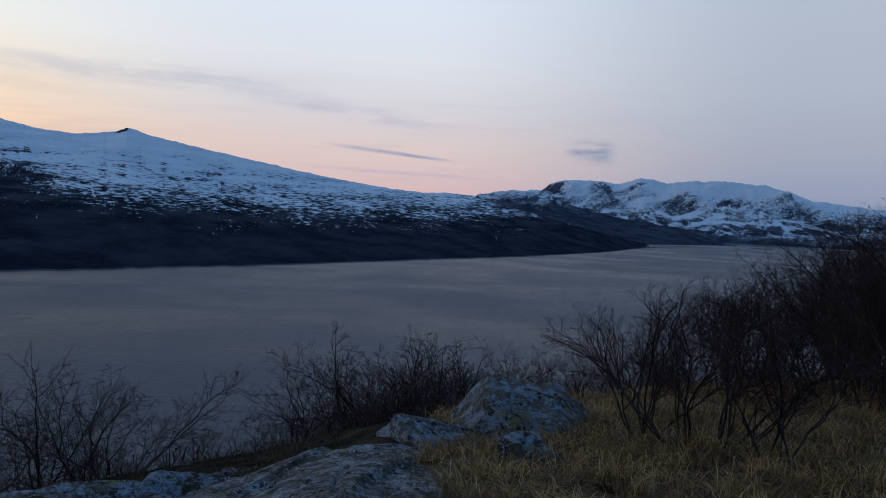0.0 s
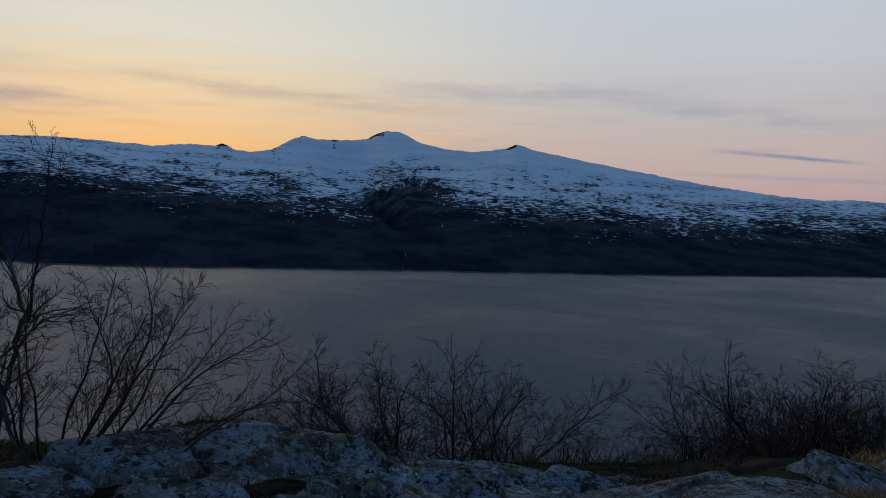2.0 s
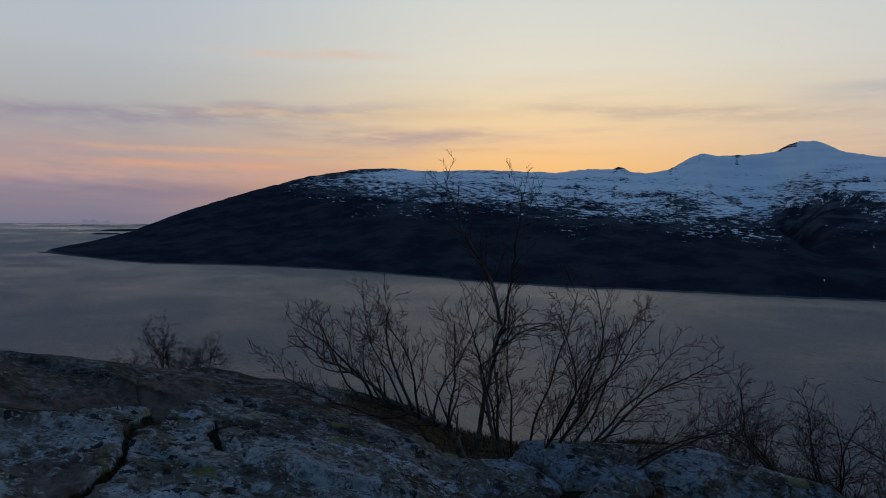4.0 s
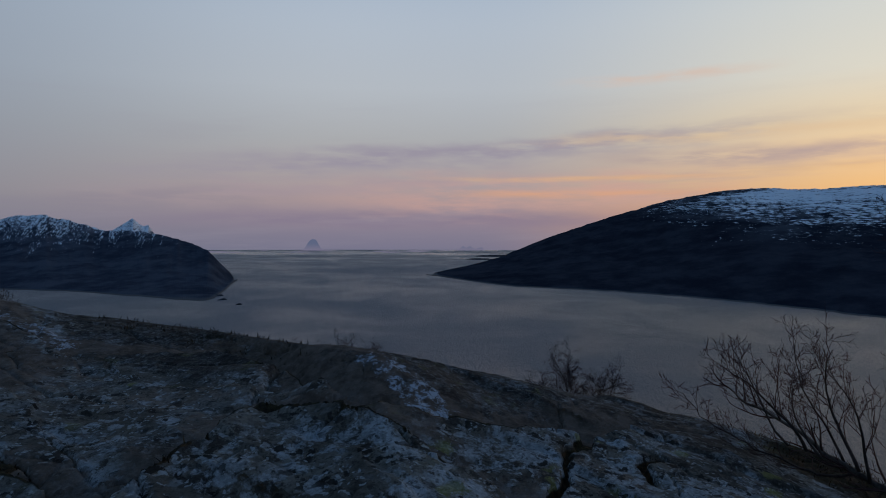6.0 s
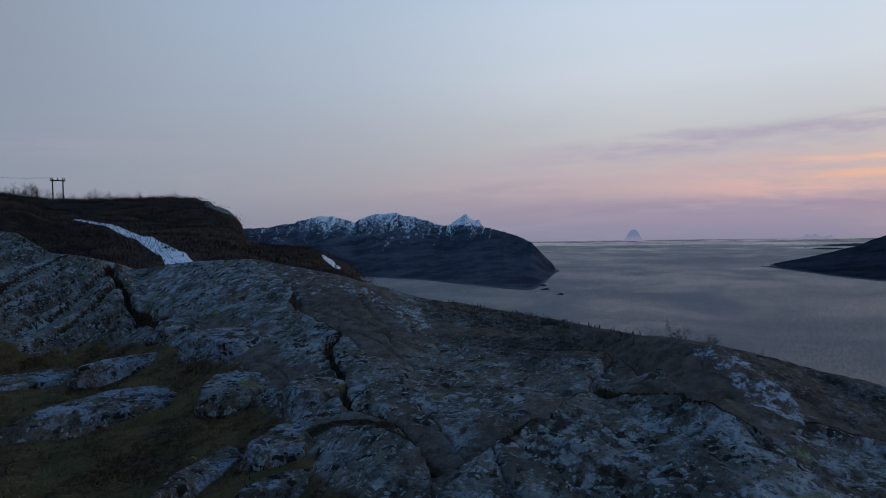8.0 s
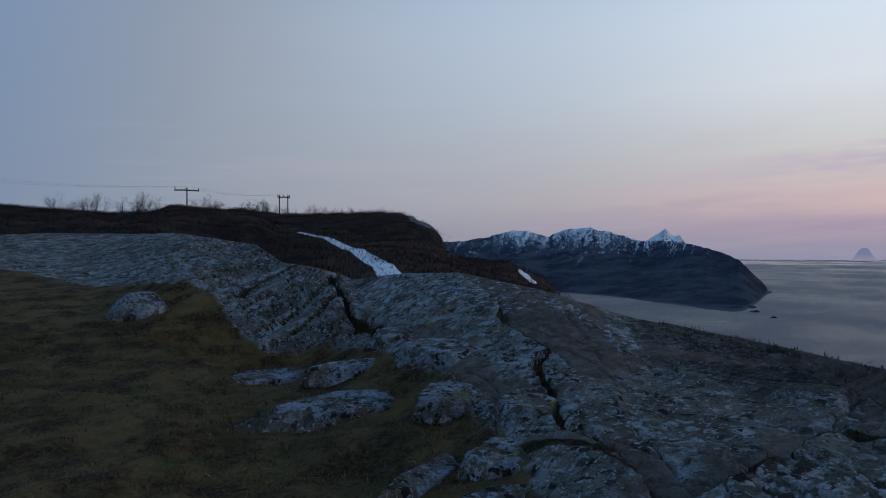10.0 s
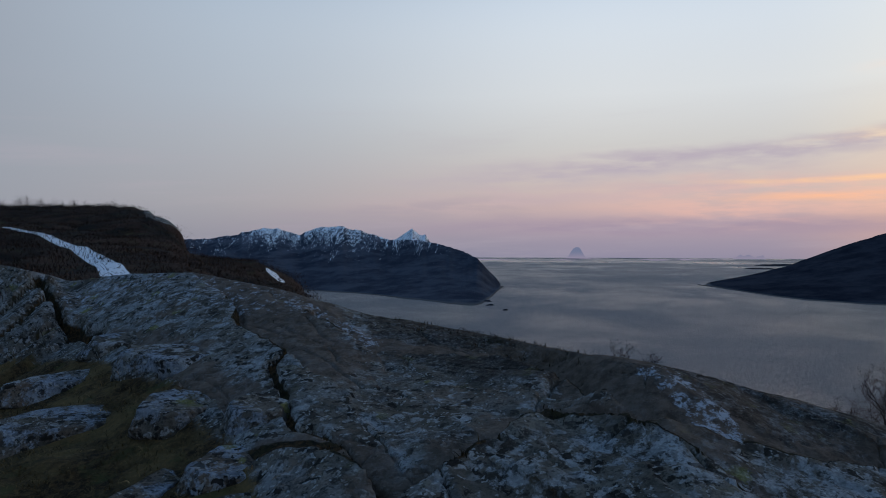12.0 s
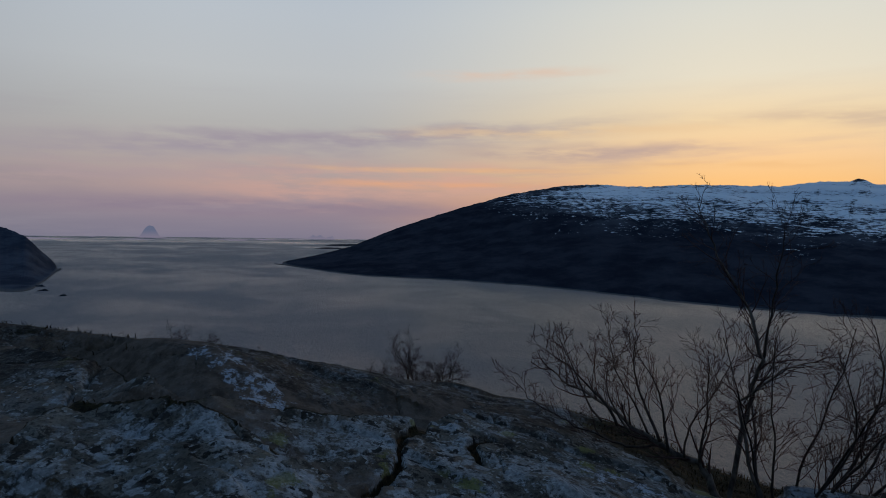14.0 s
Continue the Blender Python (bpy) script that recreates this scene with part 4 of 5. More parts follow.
def part(name, me, parent, label=""):
    ob = new(name, me)
    ob.parent = parent
    return tagged(ob, label)


def holder(name, m, label, category, group="", kind=""):
    ob = new(name)
    ob.empty_display_size = 0.2
    ob.matrix_world = m
    return tagged(ob, label, category, group, kind)


class Tubes:
    """Tapered round limbs collected into one mesh."""

    def __init__(self):
        self.v, self.f = [], []

    def add(self, pts, radii, sides):
        base, n = len(self.v), len(pts)
        ahead = Vector((0, 0, 1))
        side = None
        for i, (p, r) in enumerate(zip(pts, radii)):
            ahead = (pts[min(i + 1, n - 1)] - pts[max(i - 1, 0)]).normalized()
            side = ahead.orthogonal().normalized() if side is None else (side - ahead * side.dot(ahead)).normalized()
            other = ahead.cross(side)
            for k in range(sides):
                a = 6.28318 * k / sides
                self.v.append(p + (side * math.cos(a) + other * math.sin(a)) * r)
        for i in range(n - 1):
            for k in range(sides):
                a, b = base + i * sides + k, base + i * sides + (k + 1) % sides
                self.f.append((a, b, b + sides, a + sides))
        self.f.append(tuple(base + (n - 1) * sides + k for k in range(sides)))
        self.f.append(tuple(base + sides - 1 - k for k in range(sides)))


def wander(rng, start, heading, length, steps, bend, lift):
    pts, d = [start], heading.normalized()
    for _ in range(steps):
        d = (d + Vector((rng.gauss(0, bend), rng.gauss(0, bend), rng.gauss(0, bend) + lift))).normalized()
        pts.append(pts[-1] + d * (length / steps))
    return pts


def shoots(rng, tubes, pts, radius, length, count, levels, first=0.3, angle=0.75, lift=0.1, thin=0.0016, crook=0.13):
    """Side shoots along a limb, kinked at each bud, and theirs in turn."""
    n = len(pts) - 1
    for k in range(count):
        f = min(first + (1 - first) * (k + rng.random()) / count, 0.999)
        i = int(f * n)
        p = pts[i].lerp(pts[i + 1], f * n - i)
        ahead = (pts[i + 1] - pts[i]).normalized()
        out = Vector((rng.gauss(0, 1), rng.gauss(0, 1), rng.gauss(0, 0.6)))
        out = (out - ahead * out.dot(ahead)).normalized()
        d = ahead + out * angle * rng.uniform(0.6, 1.3)
        ln = length * (1.15 - 0.45 * f) * rng.uniform(0.6, 1.25)
        r = max(radius * (1 - 0.5 * f) * 0.55, thin)
        steps = 6 if levels > 1 else 4
        own = wander(rng, p, d, ln, steps, crook, lift)
        tubes.add(own, [max(r * (1 - 0.7 * j / steps), thin * 0.7) for j in range(steps + 1)], 5 if r > 0.006 else 3)
        if levels > 0:
            shoots(rng, tubes, own, r, ln * 0.5, rng.choice((3, 4, 4, 5)), levels - 1, 0.2, angle, lift, thin, crook)


def shrub(seed, height, stems, lean, name="birch_shrub", label="", thin=0.006, limbs=11, group="", wide=0.68, crook=0.19):
    """A many-stemmed bare birch shrub: each stem with its limbs, and the rounded crown of fine twigs."""
    rng = random.Random(seed)
    root = holder(name, Matrix(), label, "shrub", group)
    crown = Tubes()
    for s in range(stems):
        a = 6.28318 * (s + rng.random()) / stems
        w = rng.uniform(0.2, wide)
        d = Vector((math.cos(a) * w + lean[0], math.sin(a) * w + lean[1], 1.0))
        ln = height * rng.uniform(0.75, 0.95)
        start = Vector((math.cos(a) * 0.1, math.sin(a) * 0.1, -0.15))
        pts = wander(rng, start, d, ln, 12, 0.14, 0.02)
        r0 = height * rng.uniform(0.0062, 0.0095)
        stem = Tubes()
        stem.add(pts, [max(r0 * (1 - 0.85 * j / 12), thin * 0.5) for j in range(13)], 6)
        for _ in range(3):
            i = rng.randrange(3, 9)
            out = (pts[i + 1] - pts[i]).normalized() + Vector((rng.gauss(0, 0.5), rng.gauss(0, 0.5), 0.0))
            limb = wander(rng, pts[i], out, ln * rng.uniform(0.3, 0.5), 9, 0.17, 0.01)
            stem.add(limb, [max(r0 * 0.6 * (1 - 0.8 * j / 9), thin * 0.5) for j in range(10)], 5)
            shoots(rng, crown, limb, r0 * 0.5, ln * 0.21, limbs, 2, 0.25, 0.92, 0.02, thin * 0.28, crook)
        part("stem", mesh_of("stem", stem.v, stem.f, BARK), root)
        shoots(rng, crown, pts, r0 * 0.6, ln * 0.24, limbs + 2, 2, 0.42, 0.92, 0.02, thin * 0.28, crook)
    part("crown", mesh_of("crown", crown.v, crown.f, TWIG), root, "fine bare purplish twigs")
    return root


def placed(az, r, turn=0.0, size=1.0, sink=0.0, z=None):
    p = spot(az, r, (ground_at(az, r) if z is None else z) - sink)
    return Matrix.Translation(p) @ Matrix.Rotation(radians(turn), 4, "Z") @ Matrix.Scale(size, 4)


def put_thing(ob, m):
    ob.matrix_basis = m
    return ob


def copy_at(ob, m):
    c = copy_thing(ob, Matrix())
    c.matrix_basis = m
    return c


# ---- the bare birch on the brink ----
rng = random.Random(5)
BIRCH = Vector((-4.86, 2.06, -0.33))
RIGHT, DEEP = Vector((0.692, 0.722, 0)), Vector((-0.722, 0.692, 0))
STEMS = [  # right and up from the foot in metres, then depth and thickness
    ((0.0, 0.0), (-0.06, 0.18), (-0.15, 0.33), (-0.4, 0.4), (-0.66, 0.5), (-0.82, 0.62), (-1.2, 0.78), (-1.42, 0.9), 0.1, 0.042),
    ((-0.42, 0.4), (-0.7, 0.33), (-1.0, 0.38), (-1.3, 0.46), (-1.6, 0.6), (-1.74, 0.76), 0.15, 0.014),
    ((0.06, 0.05), (0.09, 0.55), (0.17, 0.9), (0.22, 1.16), (0.17, 1.47), (0.04, 1.69), (-0.13, 2.0), (-0.24, 2.32), 0.1, 0.026),
    ((0.21, 1.1), (0.25, 1.5), (0.3, 1.9), (0.32, 2.22), 0.25, 0.014),
    ((0.32, 0.08), (0.18, 0.46), (0.13, 0.9), (0.39, 1.16), (0.62, 1.26), -0.15, 0.022),
]
birch = holder("birch_tree", Matrix.Translation(BIRCH), "low wind-bent bare birch with many stems on the brink", "tree")
fine = Tubes()
limbs_of_birch = []
for *line, deep, thick in STEMS:
    raw = [RIGHT * u + Vector((0, 0, w * 0.95)) + DEEP * (deep * min(1.0, math.hypot(u, w) / 0.9)) for u, w in line]
    pts = []
    for a, b in zip(raw, raw[1:]):
        for j in range(4):
            pts.append(a.lerp(b, j / 4) + Vector((rng.gauss(0, 0.008), rng.gauss(0, 0.008), rng.gauss(0, 0.008))))
    limbs_of_birch.append((pts + [raw[-1]], thick))


def slender(u, w, tilt, length, thick):
    """A slender stem that starts out slanting and turns up towards the light."""
    heading = RIGHT * math.sin(radians(tilt)) + Vector((0, 0, math.cos(radians(tilt)))) + DEEP * rng.uniform(-0.3, 0.35)
    limbs_of_birch.append((wander(rng, RIGHT * u + Vector((0, 0, w)) + DEEP * rng.uniform(-0.1, 0.1), heading, length, 14, 0.11, 0.02), thick))


for k in range(13):      # stems fanning out from the foot
    slender(0.26 + 0.04 * k, 0.05, -14 + 7.0 * k + rng.uniform(-5, 5), rng.uniform(1.15, 1.4) + 0.02 * k, rng.uniform(0.013, 0.02))
for k in range(8):       # upright limbs on the low leaning trunk
    slender(-0.15 - 0.1 * k, 0.34 + 0.028 * k, -6 - 4.0 * k + rng.uniform(-9, 9), rng.uniform(0.75, 0.98), rng.uniform(0.011, 0.017))
for pts, thick in limbs_of_birch:
    n = len(pts) - 1
    limb = Tubes()
    limb.add(pts, [max(thick * 0.8 * (1 - 0.85 * j / n), 0.003) for j in range(n + 1)], 7)
    reach = sum((b - a).length for a, b in zip(pts, pts[1:]))
    shoots(rng, fine, pts, thick * 0.55, 0.36 if thick > 0.012 else 0.28, int(6 + reach * 9), 2, 0.2, 0.9, 0.045, 0.0017, 0.13)
    part("trunk" if thick > 0.025 else "limb", mesh_of("limb", limb.v, limb.f, BIRCH_BARK if thick > 0.02 else BARK), birch)
part("crown", mesh_of("crown", fine.v, fine.f, TWIG), birch, "fine bare budding twigs")

# ---- shrubs on the slope ----
GRP = "bare birch shrubs on the slope"
LABEL = "bare purplish-brown birch shrub growing below the brink"
kinds_of_shrub = [shrub(21, 2.6, 4, (0.15, 0.0), label=LABEL, group=GRP), shrub(22, 2.6, 4, (-0.2, 0.1), label=LABEL, group=GRP),
                  shrub(23, 2.6, 4, (0.0, -0.15), label=LABEL, group=GRP), shrub(24, 2.6, 5, (0.2, 0.1), label=LABEL, group=GRP)]
SPOTS = []   # bearing, distance, elevation of the top
SPOTS += [(31, 12.5, -12.4), (28.4, 12.8, -12.6), (26.0, 12.5, -12.0), (23.4, 12.2, -13.4), (33.5, 13.5, -14.5), (21.0, 13.5, -18), (36.5, 12, -16.5)]
SPOTS += [(17.4, 14, -18.2), (14.5, 15, -18.4), (12.4, 14.5, -16.6), (10.5, 15, -15.0), (8.6, 15.5, -13.8), (6.8, 15, -13.2), (5.2, 16, -12.4), (3.6, 15.5, -10.9), (2.0, 16.5, -11.2), (0.6, 15, -10.2), (-0.8, 16, -9.8), (-2.4, 15.5, -11.0), (-3.6, 17, -12.0)]
SPOTS += [(-6, 17, -12.6), (-7.6, 16, -11.4), (-9.2, 17, -11.6), (-10.8, 16, -11.6), (-12.4, 17, -11.8), (-14.2, 16.5, -10.8), (-16, 18, -9.5), (-18, 17, -9.0), (7.5, 19, -14.5), (1.2, 20, -12), (-5, 20, -12.5), (-11, 21, -12)]
for n, (az, r, top) in enumerate(SPOTS):
    g = ground_at(az, r)
    tall = EYE + r * math.tan(radians(top)) - g
    base = kinds_of_shrub[n % 4]
    m = placed(az, r, 67 * n, max(tall, 0.5) / 2.1, 0.0, g)
    put_thing(base, m) if n < 4 else copy_at(base, m)
# low shrubs showing over the crest of the knoll
for n, (az, r, top) in enumerate([(83.9, 7.4, -7.6), (85.4, 7.6, -9.9), (82.2, 7.4, -9.3), (87.2, 7.5, -10.2), (106.6, 8.0, -7.3), (108.3, 8.3, -7.6), (101.4, 7.6, -7.3), (104, 7.8, -8.1), (98.5, 7.4, -8.9), (41.5, 8.2, -16.2), (44.0, 8.4, -15.4), (39.6, 8.3, -17)]):
    g = ground_at(az, r)
    tall = EYE + r * math.tan(radians(top)) - g
    copy_at(kinds_of_shrub[(n + 1) % 4], placed(az, r, 40 * n, max(tall, 0.3) / 2.3, 0.0, g))

# ---- willow and birch scrub beside the grass ----
WILLOW = "bare dark scrub bush standing in dead grass"
willows = [shrub(31, 2.2, 6, (-0.45, 0.1), "scrub_bush", WILLOW, limbs=11, thin=0.0032, crook=0.12), shrub(32, 2.2, 5, (0.0, 0.1), "scrub_bush", WILLOW, limbs=11, thin=0.0032, crook=0.12),
           shrub(33, 2.2, 8, (0.0, 0.0), "scrub_bush", WILLOW, limbs=11, thin=0.0032, crook=0.12)]
THICKET = [(-21.5, 8.2, -3.6), (-28.0, 7.6, -3.4), (-24.5, 13, -3.4), (-31, 13, -0.4), (-33.5, 12, 0.8), (-36, 12, 1.6), (-39, 11, 2.2), (-30, 16, -0.4), (-33, 15, 1.0), (-27, 17, -2.2), (-35.5, 17, 1.9), (-38, 16, 2.4), (-31.5, 18, 0.6), (-29, 19, -1.0), (-34, 21, 1.6), (-37, 22, 2.4), (-41, 14, 2.6), (-23, 18, -5.2), (-20, 18, -7.0), (-26, 20, -3.2)]
THICKET += [(-18.6, 8.8, -4.8), (-24.6, 8.2, -3.2), (-32.0, 14.0, 0.2), (-34.8, 13.5, 1.4), (-37.2, 13.0, 2.0), (-33.6, 17.0, 1.2), (-36.4, 18.5, 2.0), (-40, 12.5, 2.4)]
for n, (az, r, top) in enumerate(THICKET):
    g = ground_at(az, r)
    tall = EYE + r * math.tan(radians(top)) - g
    base = willows[n % 3]
    m = placed(az, r, 110 * n if n > 2 else (-20, 80, 0)[n], max(tall, 0.6) / 2.0, 0.0, g)
    put_thing(base, m) if n < 3 else copy_at(base, m)

# ---- boulders and slabs ----


def boulder(name, label, seed, size, cuts, m, rough=0.05, level=5, planes=()):
    """An angular block: a ball cut by flat faces, with broken edges and a rough skin."""
    rng = random.Random(seed)
    faces = [(Vector(p[:3]).normalized(), p[3]) for p in planes]
    for _ in range(cuts):
        d = Vector((rng.gauss(0, 1), rng.gauss(0, 1), rng.gauss(0, 0.8))).normalized()
        faces.append((d, rng.uniform(0.62, 0.9)))
    if name == "rock_slab":
        faces = faces[: len(planes)]
        for k in range(8):
            a = 6.28318 * (k + rng.random()) / 8
            faces.append((Vector((math.cos(a), math.sin(a), rng.uniform(0.05, 0.5))).normalized(), rng.uniform(0.6, 0.95)))
    bm = bmesh.new()
    bmesh.ops.create_icosphere(bm, subdivisions=level, radius=1.0)
    for v in bm.verts:
        d = v.co.normalized()
        r = 1.0
        for nrm, h in faces:
            c = d.dot(nrm)
            if c > 0.05:
                r = min(r, h / c)
        n1 = noise.fractal(d * 2.2 + Vector((seed, 0, 0)), 0.8, 2.1, 6)
        p = d * (r + rough * n1)
        v.co = Vector((p.x * size[0], p.y * size[1], p.z * size[2]))
    me = bpy.data.meshes.new(name)
    bm.to_mesh(me)
    bm.free()
    me.polygons.foreach_set("use_smooth", [True] * len(me.polygons))
    me.materials.append(ROCK)
    ob = new(name, me)
    ob.matrix_world = m
    return tagged(ob, label, "rock")


def rock_at(label, seed, az, r, size, turn=0.0, tip=0.0, sink=0.3, cuts=12, rough=0.05, name="boulder", planes=()):
    m = Matrix.Translation(spot(az, r, ground_at(az, r) - sink * size[2])) @ Matrix.Rotation(radians(turn), 4, "Z") @ Matrix.Rotation(radians(tip), 4, "Y")
    return boulder(name, label, seed, size, cuts, m, rough, planes=planes)


rock_at("large angular blue-grey lichened boulder beside dead grass", 4, -9.6, 9.1, (1.3, 1.0, 0.95), -8, 0, 0.26, 3, 0.035,
        planes=[(0.12, -0.25, 1, 0.62), (0.8, -0.15, 0.75, 0.66), (-1, -0.25, 0.5, 0.62), (-0.25, -1, 0.45, 0.62), (0.5, -1, 0.2, 0.72), (0, 1, 0.2, 0.7)])
rock_at("flat lichened slab leaning on the boulder", 9, -3.2, 8.3, (0.85, 0.5, 0.36), -2, 12, 0.1, 4, 0.05, "rock_slab", planes=[(0.1, -0.3, 1, 0.6), (-1, -0.4, 0.3, 0.8), (0.2, -1, 0.4, 0.7)])
rock_at("small grey rock in the grass", 12, -10.5, 7.4, (0.42, 0.3, 0.3), -10, 0, 0.1, 6, planes=[(0.3, -0.4, 1, 0.6), (-0.5, -1, 0.3, 0.65)])
rock_at("pale weathered boulder in the grassy hollow", 15, 158.6, 11.3, (0.5, 0.42, 0.46), 168, 0, 0.25, 5, planes=[(0.1, -0.3, 1, 0.7), (1, -0.3, 0.5, 0.75)])
SLAB = "flat grey rock slab bedded in dead grass"
for n, (az, r, sx, sy, sz, turn) in enumerate([(144.0, 6.5, 1.0, 0.36, 0.26, 10), (150.6, 8.2, 0.5, 0.34, 0.24, 8), (143.6, 7.7, 0.62, 0.26, 0.22, 12), (139.8, 4.8, 0.62, 0.14, 0.2, 52), (133.8, 4.75, 0.4, 0.28, 0.24, 14), (134.2, 4.25, 0.42, 0.12, 0.18, 14), (137.3, 5.9, 0.34, 0.4, 0.22, 20), (131.8, 5.4, 0.3, 0.25, 0.2, 10), (140, 8.3, 0.5, 0.3, 0.24, -20), (137, 7.2, 0.7, 0.4, 0.26, -30)]):
    rock_at(SLAB, 60 + n, az, r, (sx * 1.1, sy * 1.1, sz), az + turn, 0, 0.12, 5, 0.03, "rock_slab", planes=[(0.05, -0.16, 1, 0.42), (0, -1, 0.3, 0.85), (0.9, -0.5, 0.35, 0.7), (-0.8, 0.6, 0.3, 0.66), (-0.7, -0.7, 0.3, 0.8)])
for n, (az, r, sx, sy, sz, turn) in enumerate([(42.5, 5.3, 1.05, 0.45, 0.3, 4), (51.5, 4.95, 0.6, 0.42, 0.34, 0), (57.5, 4.55, 0.42, 0.36, 0.28, 10), (47.5, 4.3, 0.5, 0.3, 0.22, -5), (23.0, 7.8, 0.8, 0.35, 0.24, 5), (16.5, 8.0, 0.55, 0.3, 0.22, 0), (27.5, 6.6, 0.6, 0.4, 0.22, 10), (35, 5.2, 0.5, 0.3, 0.2, 0)]):
    rock_at("blue-grey lichened block of broken gneiss on the brink", 80 + n, az, r, (sx, sy, sz), az + turn, 3, 0.2, 5, 0.06, "rock_block", planes=[(0.1, -0.25, 1, 0.68), (-0.3, -1, 0.35, 0.7), (-1, 0, 0.2, 0.8)])

# ---- grass, heather and scrub, too many to count ----


def tufts(name, label, category, mat, spots, blade, seed, bow=0.6, wide=0.006, sides=3):
    """Bent blades at many spots: (x, y, z, blades, spread)."""
    rng = np.random.RandomState(seed)
    base = np.concatenate([np.repeat(np.array([[x, y, z]]), k, 0) + np.c_[rng.normal(0, s, (k, 2)), np.zeros(k)] for x, y, z, k, s in spots])
    n = len(base)
    a = rng.uniform(0, 6.283, n)
    lean = rng.uniform(0.35, 1.0, n) * bow
    ln = blade * rng.uniform(0.5, 1.3, n)
    d = np.c_[np.cos(a), np.sin(a), np.zeros(n)]
    side = np.c_[-np.sin(a), np.cos(a), np.zeros(n)] * wide
    rows = []
    for f, w in ((0.0, 1.0), (0.4, 0.85), (0.75, 0.6), (1.0, 0.15)):
        c = base + d * (ln * lean * f**1.6)[:, None] + np.c_[np.zeros((n, 2)), ln * (f - 0.55 * lean * f**2)]
        rows += [c - side * w, c + side * w]
    pts = np.stack(rows, 1)
    i = np.arange(n)[:, None] * 8
    quads = np.concatenate([i + np.array([[0, 1, 3, 2]]) + 2 * k for k in range(3)])
    me = bpy.data.meshes.new(name)
    me.from_pydata(pts.reshape(-1, 3).tolist(), [], quads.tolist())
    me.materials.append(mat)
    ob = new(name, me)
    return tagged(ob, label, category, kind="stuff")


def strewn(seed, count, az0, az1, r0, r1, keep, blades_each, spread):
    rng = np.random.RandomState(seed)
    az = rng.uniform(az0, az1, count)
    r = np.sqrt(rng.uniform(r0**2, r1**2, count))
    z, kinds = ground_height(az[None, :], r[None, :])
    w = keep(az, r, {k: v[0] for k, v in kinds.items()})
    ok = rng.uniform(0, 1, count) < w
    p = polar(az, r, z[0] - 0.01)[ok]
    return [(*q, blades_each, spread) for q in p]


patchy_keep = lambda az, r, k: np.clip(k["grass"] * 1.4 - 0.3, 0, 1) * (0.12 + 0.88 * smooth(-0.08, 0.14, fbm(az * 0.22, r * 0.9, 4, 6)))
turf_keep = lambda az, r, k: np.clip(k["grass"] * 1.4 - 0.3, 0, 1) * (0.4 + 0.6 * (fbm(az * 0.3, r * 1.1, 3, 5) > 0.05))
tufts("dead_grass", "long pale dead grass in bent tufts", "grass", STRAW, strewn(1, 11000, -44, 6, 4.5, 17, patchy_keep, 12, 0.08), 0.19, 1, 1.3, 0.003)
tufts("long_grass", "long straw-coloured tussocks between the bushes", "grass", STRAW, strewn(7, 1000, -44, 3, 5, 15, turf_keep, 26, 0.09), 0.27, 7, 1.1, 0.003)
tufts("short_grass", "short brown winter grass between rock slabs", "grass", TURF, strewn(2, 15000, 128, 170, 3.2, 11, turf_keep, 6, 0.05), 0.05, 2, 1.7, 0.003)
fringe_keep = lambda az, r, k: np.clip(k["tuft"] - 0.35, 0, 1) * 1.5
tufts("straw_tuft", "scattered pale straw in the hollow", "grass", STRAW, strewn(8, 450, 128, 170, 3.2, 11, turf_keep, 6, 0.07), 0.05, 8, 1.75, 0.0022)
tufts("heather", "dark heather and moss along the rock's brink", "heather", HEATH, strewn(3, 26000, 5, 128, 3.0, 10, fringe_keep, 6, 0.035), 0.06, 3, 1.1, 0.004)
hill_keep = lambda az, r, k: np.clip(k["heath"], 0, 1) * (1 - k["snow"])
tufts("hill_scrub", "low dark leafless scrub over the hill", "scrub", BRUSH, strewn(4, 15000, 124, 168, 14, 63, hill_keep, 9, 0.3), 0.22, 4, 1.75, 0.008)
tufts("slope_scrub", "dark brushwood on the slope below the brink", "scrub", BRUSH, strewn(5, 7000, -42, 40, 9, 26, hill_keep, 7, 0.2), 0.35, 5, 1.1, 0.008)

# ---- power line on the hill ----


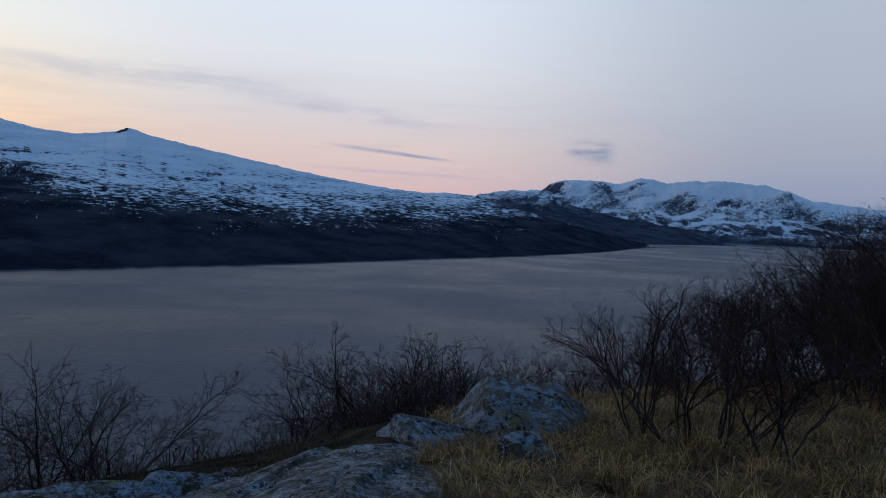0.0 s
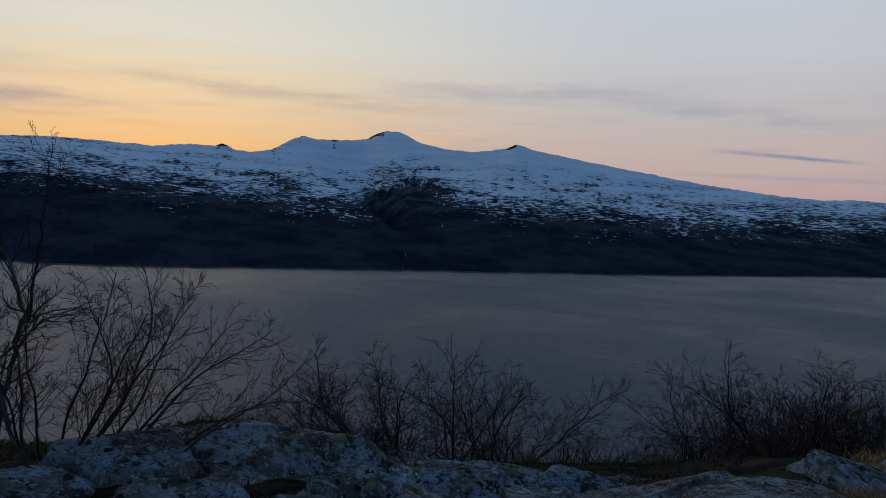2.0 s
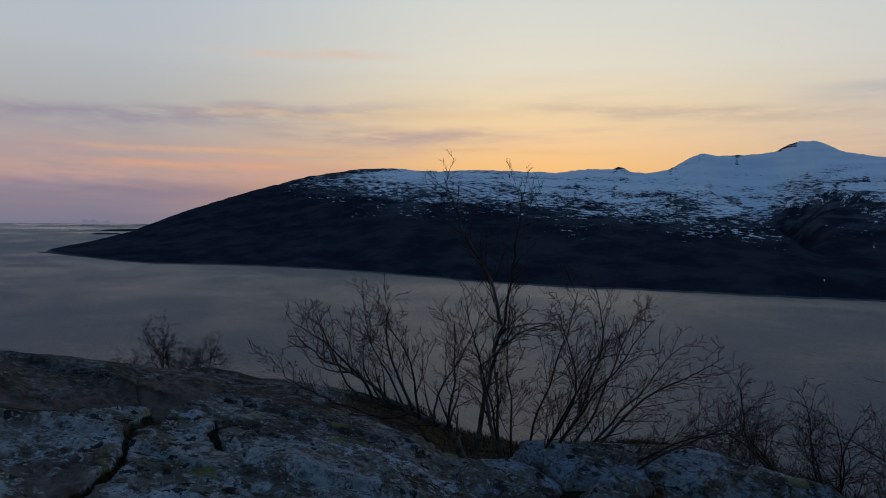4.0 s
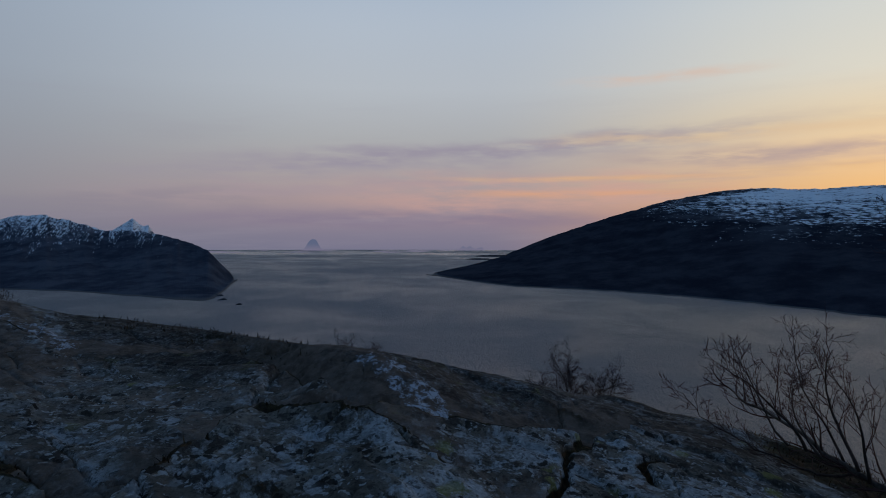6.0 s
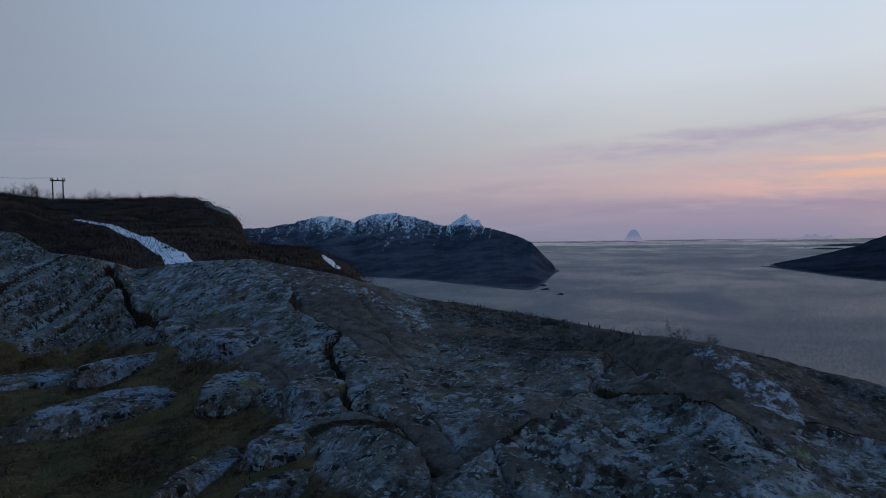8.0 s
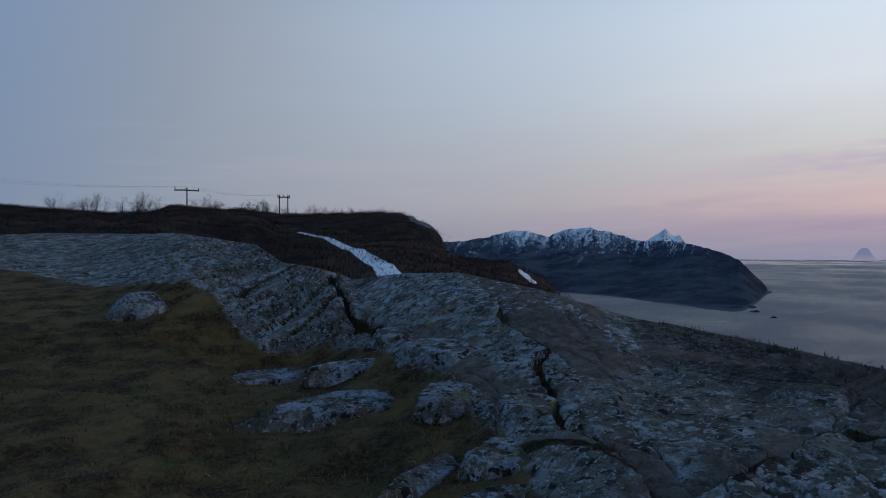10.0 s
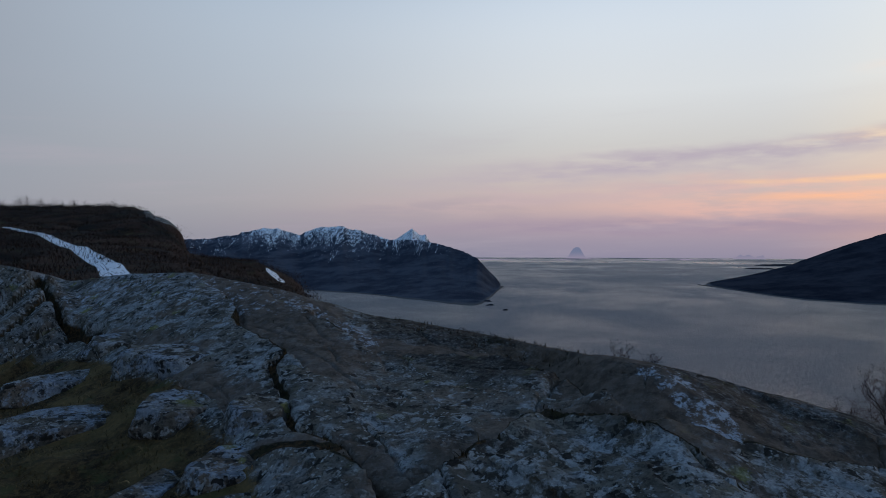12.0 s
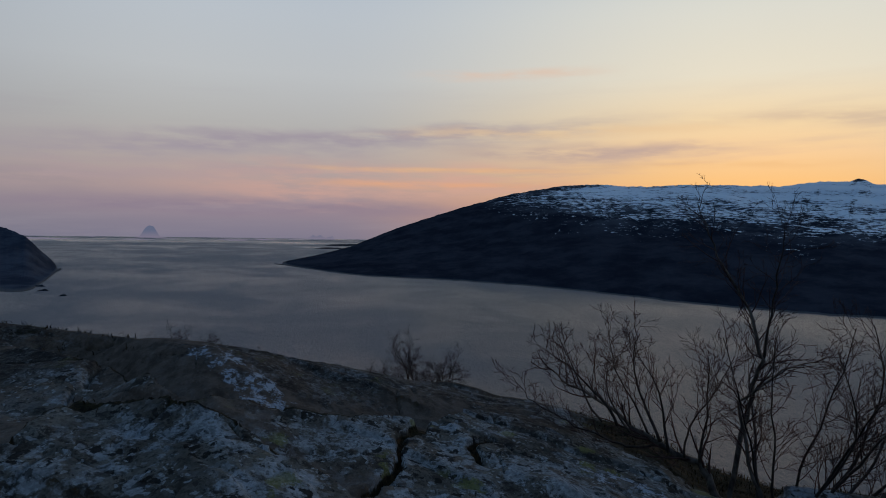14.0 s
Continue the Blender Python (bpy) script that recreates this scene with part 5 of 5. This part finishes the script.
def pole(az, r, top, legs, arm):
    """A timber pole with a crossarm and insulators; two legs where it is a portal."""
    g = ground_at(az, r) - 0.5
    tall = EYE + r * math.tan(radians(top)) - g
    root = holder("power_pole", Matrix.Translation(spot(az, r, g)) @ Matrix.Rotation(radians(az + 12), 4, "Z"), "dark timber power pole with a crossarm on the hill", "power pole", "power poles")
    for x in legs:
        t = Tubes()
        t.add([Vector((x, 0, tall * k / 4)) for k in range(5)], [0.085 - 0.008 * k for k in range(5)], 8)
        part("post", mesh_of("post", t.v, t.f, POLE), root)
    t = Tubes()
    t.add([Vector((-arm, 0, tall - 0.25)), Vector((0, 0, tall - 0.22)), Vector((arm, 0, tall - 0.25))], [0.06, 0.065, 0.06], 6)
    part("crossarm", mesh_of("crossarm", t.v, t.f, POLE), root)
    for x in (-arm * 0.95, 0, arm * 0.95):
        t = Tubes()
        t.add([Vector((x, 0, tall - 0.18)), Vector((x, 0, tall - 0.05)), Vector((x, 0, tall + 0.02))], [0.03, 0.045, 0.02], 6)
        part("insulator", mesh_of("insulator", t.v, t.f, POLE), root)
    return root, [root.matrix_world @ Vector((x, 0, tall + 0.1)) for x in (-arm * 0.95, 0, arm * 0.95)]


p1, ends1 = pole(154.9, 68, 4.68, (0.0,), 1.1)
p2, ends2 = pole(147.55, 72, 4.24, (-0.42, 0.42), 0.62)
far_end = [spot(172, 74, 8.0 + k * 0.2) for k in range(3)]
for k, (a, b, c) in enumerate(zip(far_end, ends1, ends2)):
    t = Tubes()
    pts = []
    for p, q in ((a, b), (b, c)):
        for j in range(12):
            f = j / 12
            pts.append(p.lerp(q, f) - Vector((0, 0, 1.2 * 4 * f * (1 - f) * 0.35)))
    pts.append(c)
    t.add(pts, [0.005] * len(pts), 4)
    tagged(new("power_cable", mesh_of("power_cable", t.v, t.f, POLE)), "thin sagging cable between the power poles", "cable", "power cables")

# bushes along the hill's skyline
for n, (az, r, top) in enumerate([(153.6, 59, 4.4), (152.9, 59, 4.0), (158.2, 58, 4.2), (150.4, 60, 4.0), (149.6, 60, 4.1), (148.8, 60, 3.8), (157.4, 58, 3.9), (159.5, 57, 3.9), (161.5, 57, 4.1), (164, 57, 4.2), (146.4, 60, 3.3), (145.2, 60, 3.35), (143.6, 59, 3.3), (141.9, 58, 3.35)] + [(147.2 - 0.85 * k, 59 - 0.7 * k, 3.25 + 0.12 * (k % 3)) for k in range(11)]):
    g = ground_at(az, r)
    tall = EYE + r * math.tan(radians(top)) - g
    copy_at(willows[n % 3], placed(az, r, 77 * n, (max(tall, 0.8) + 0.9) / 2.0, 0.9, g))
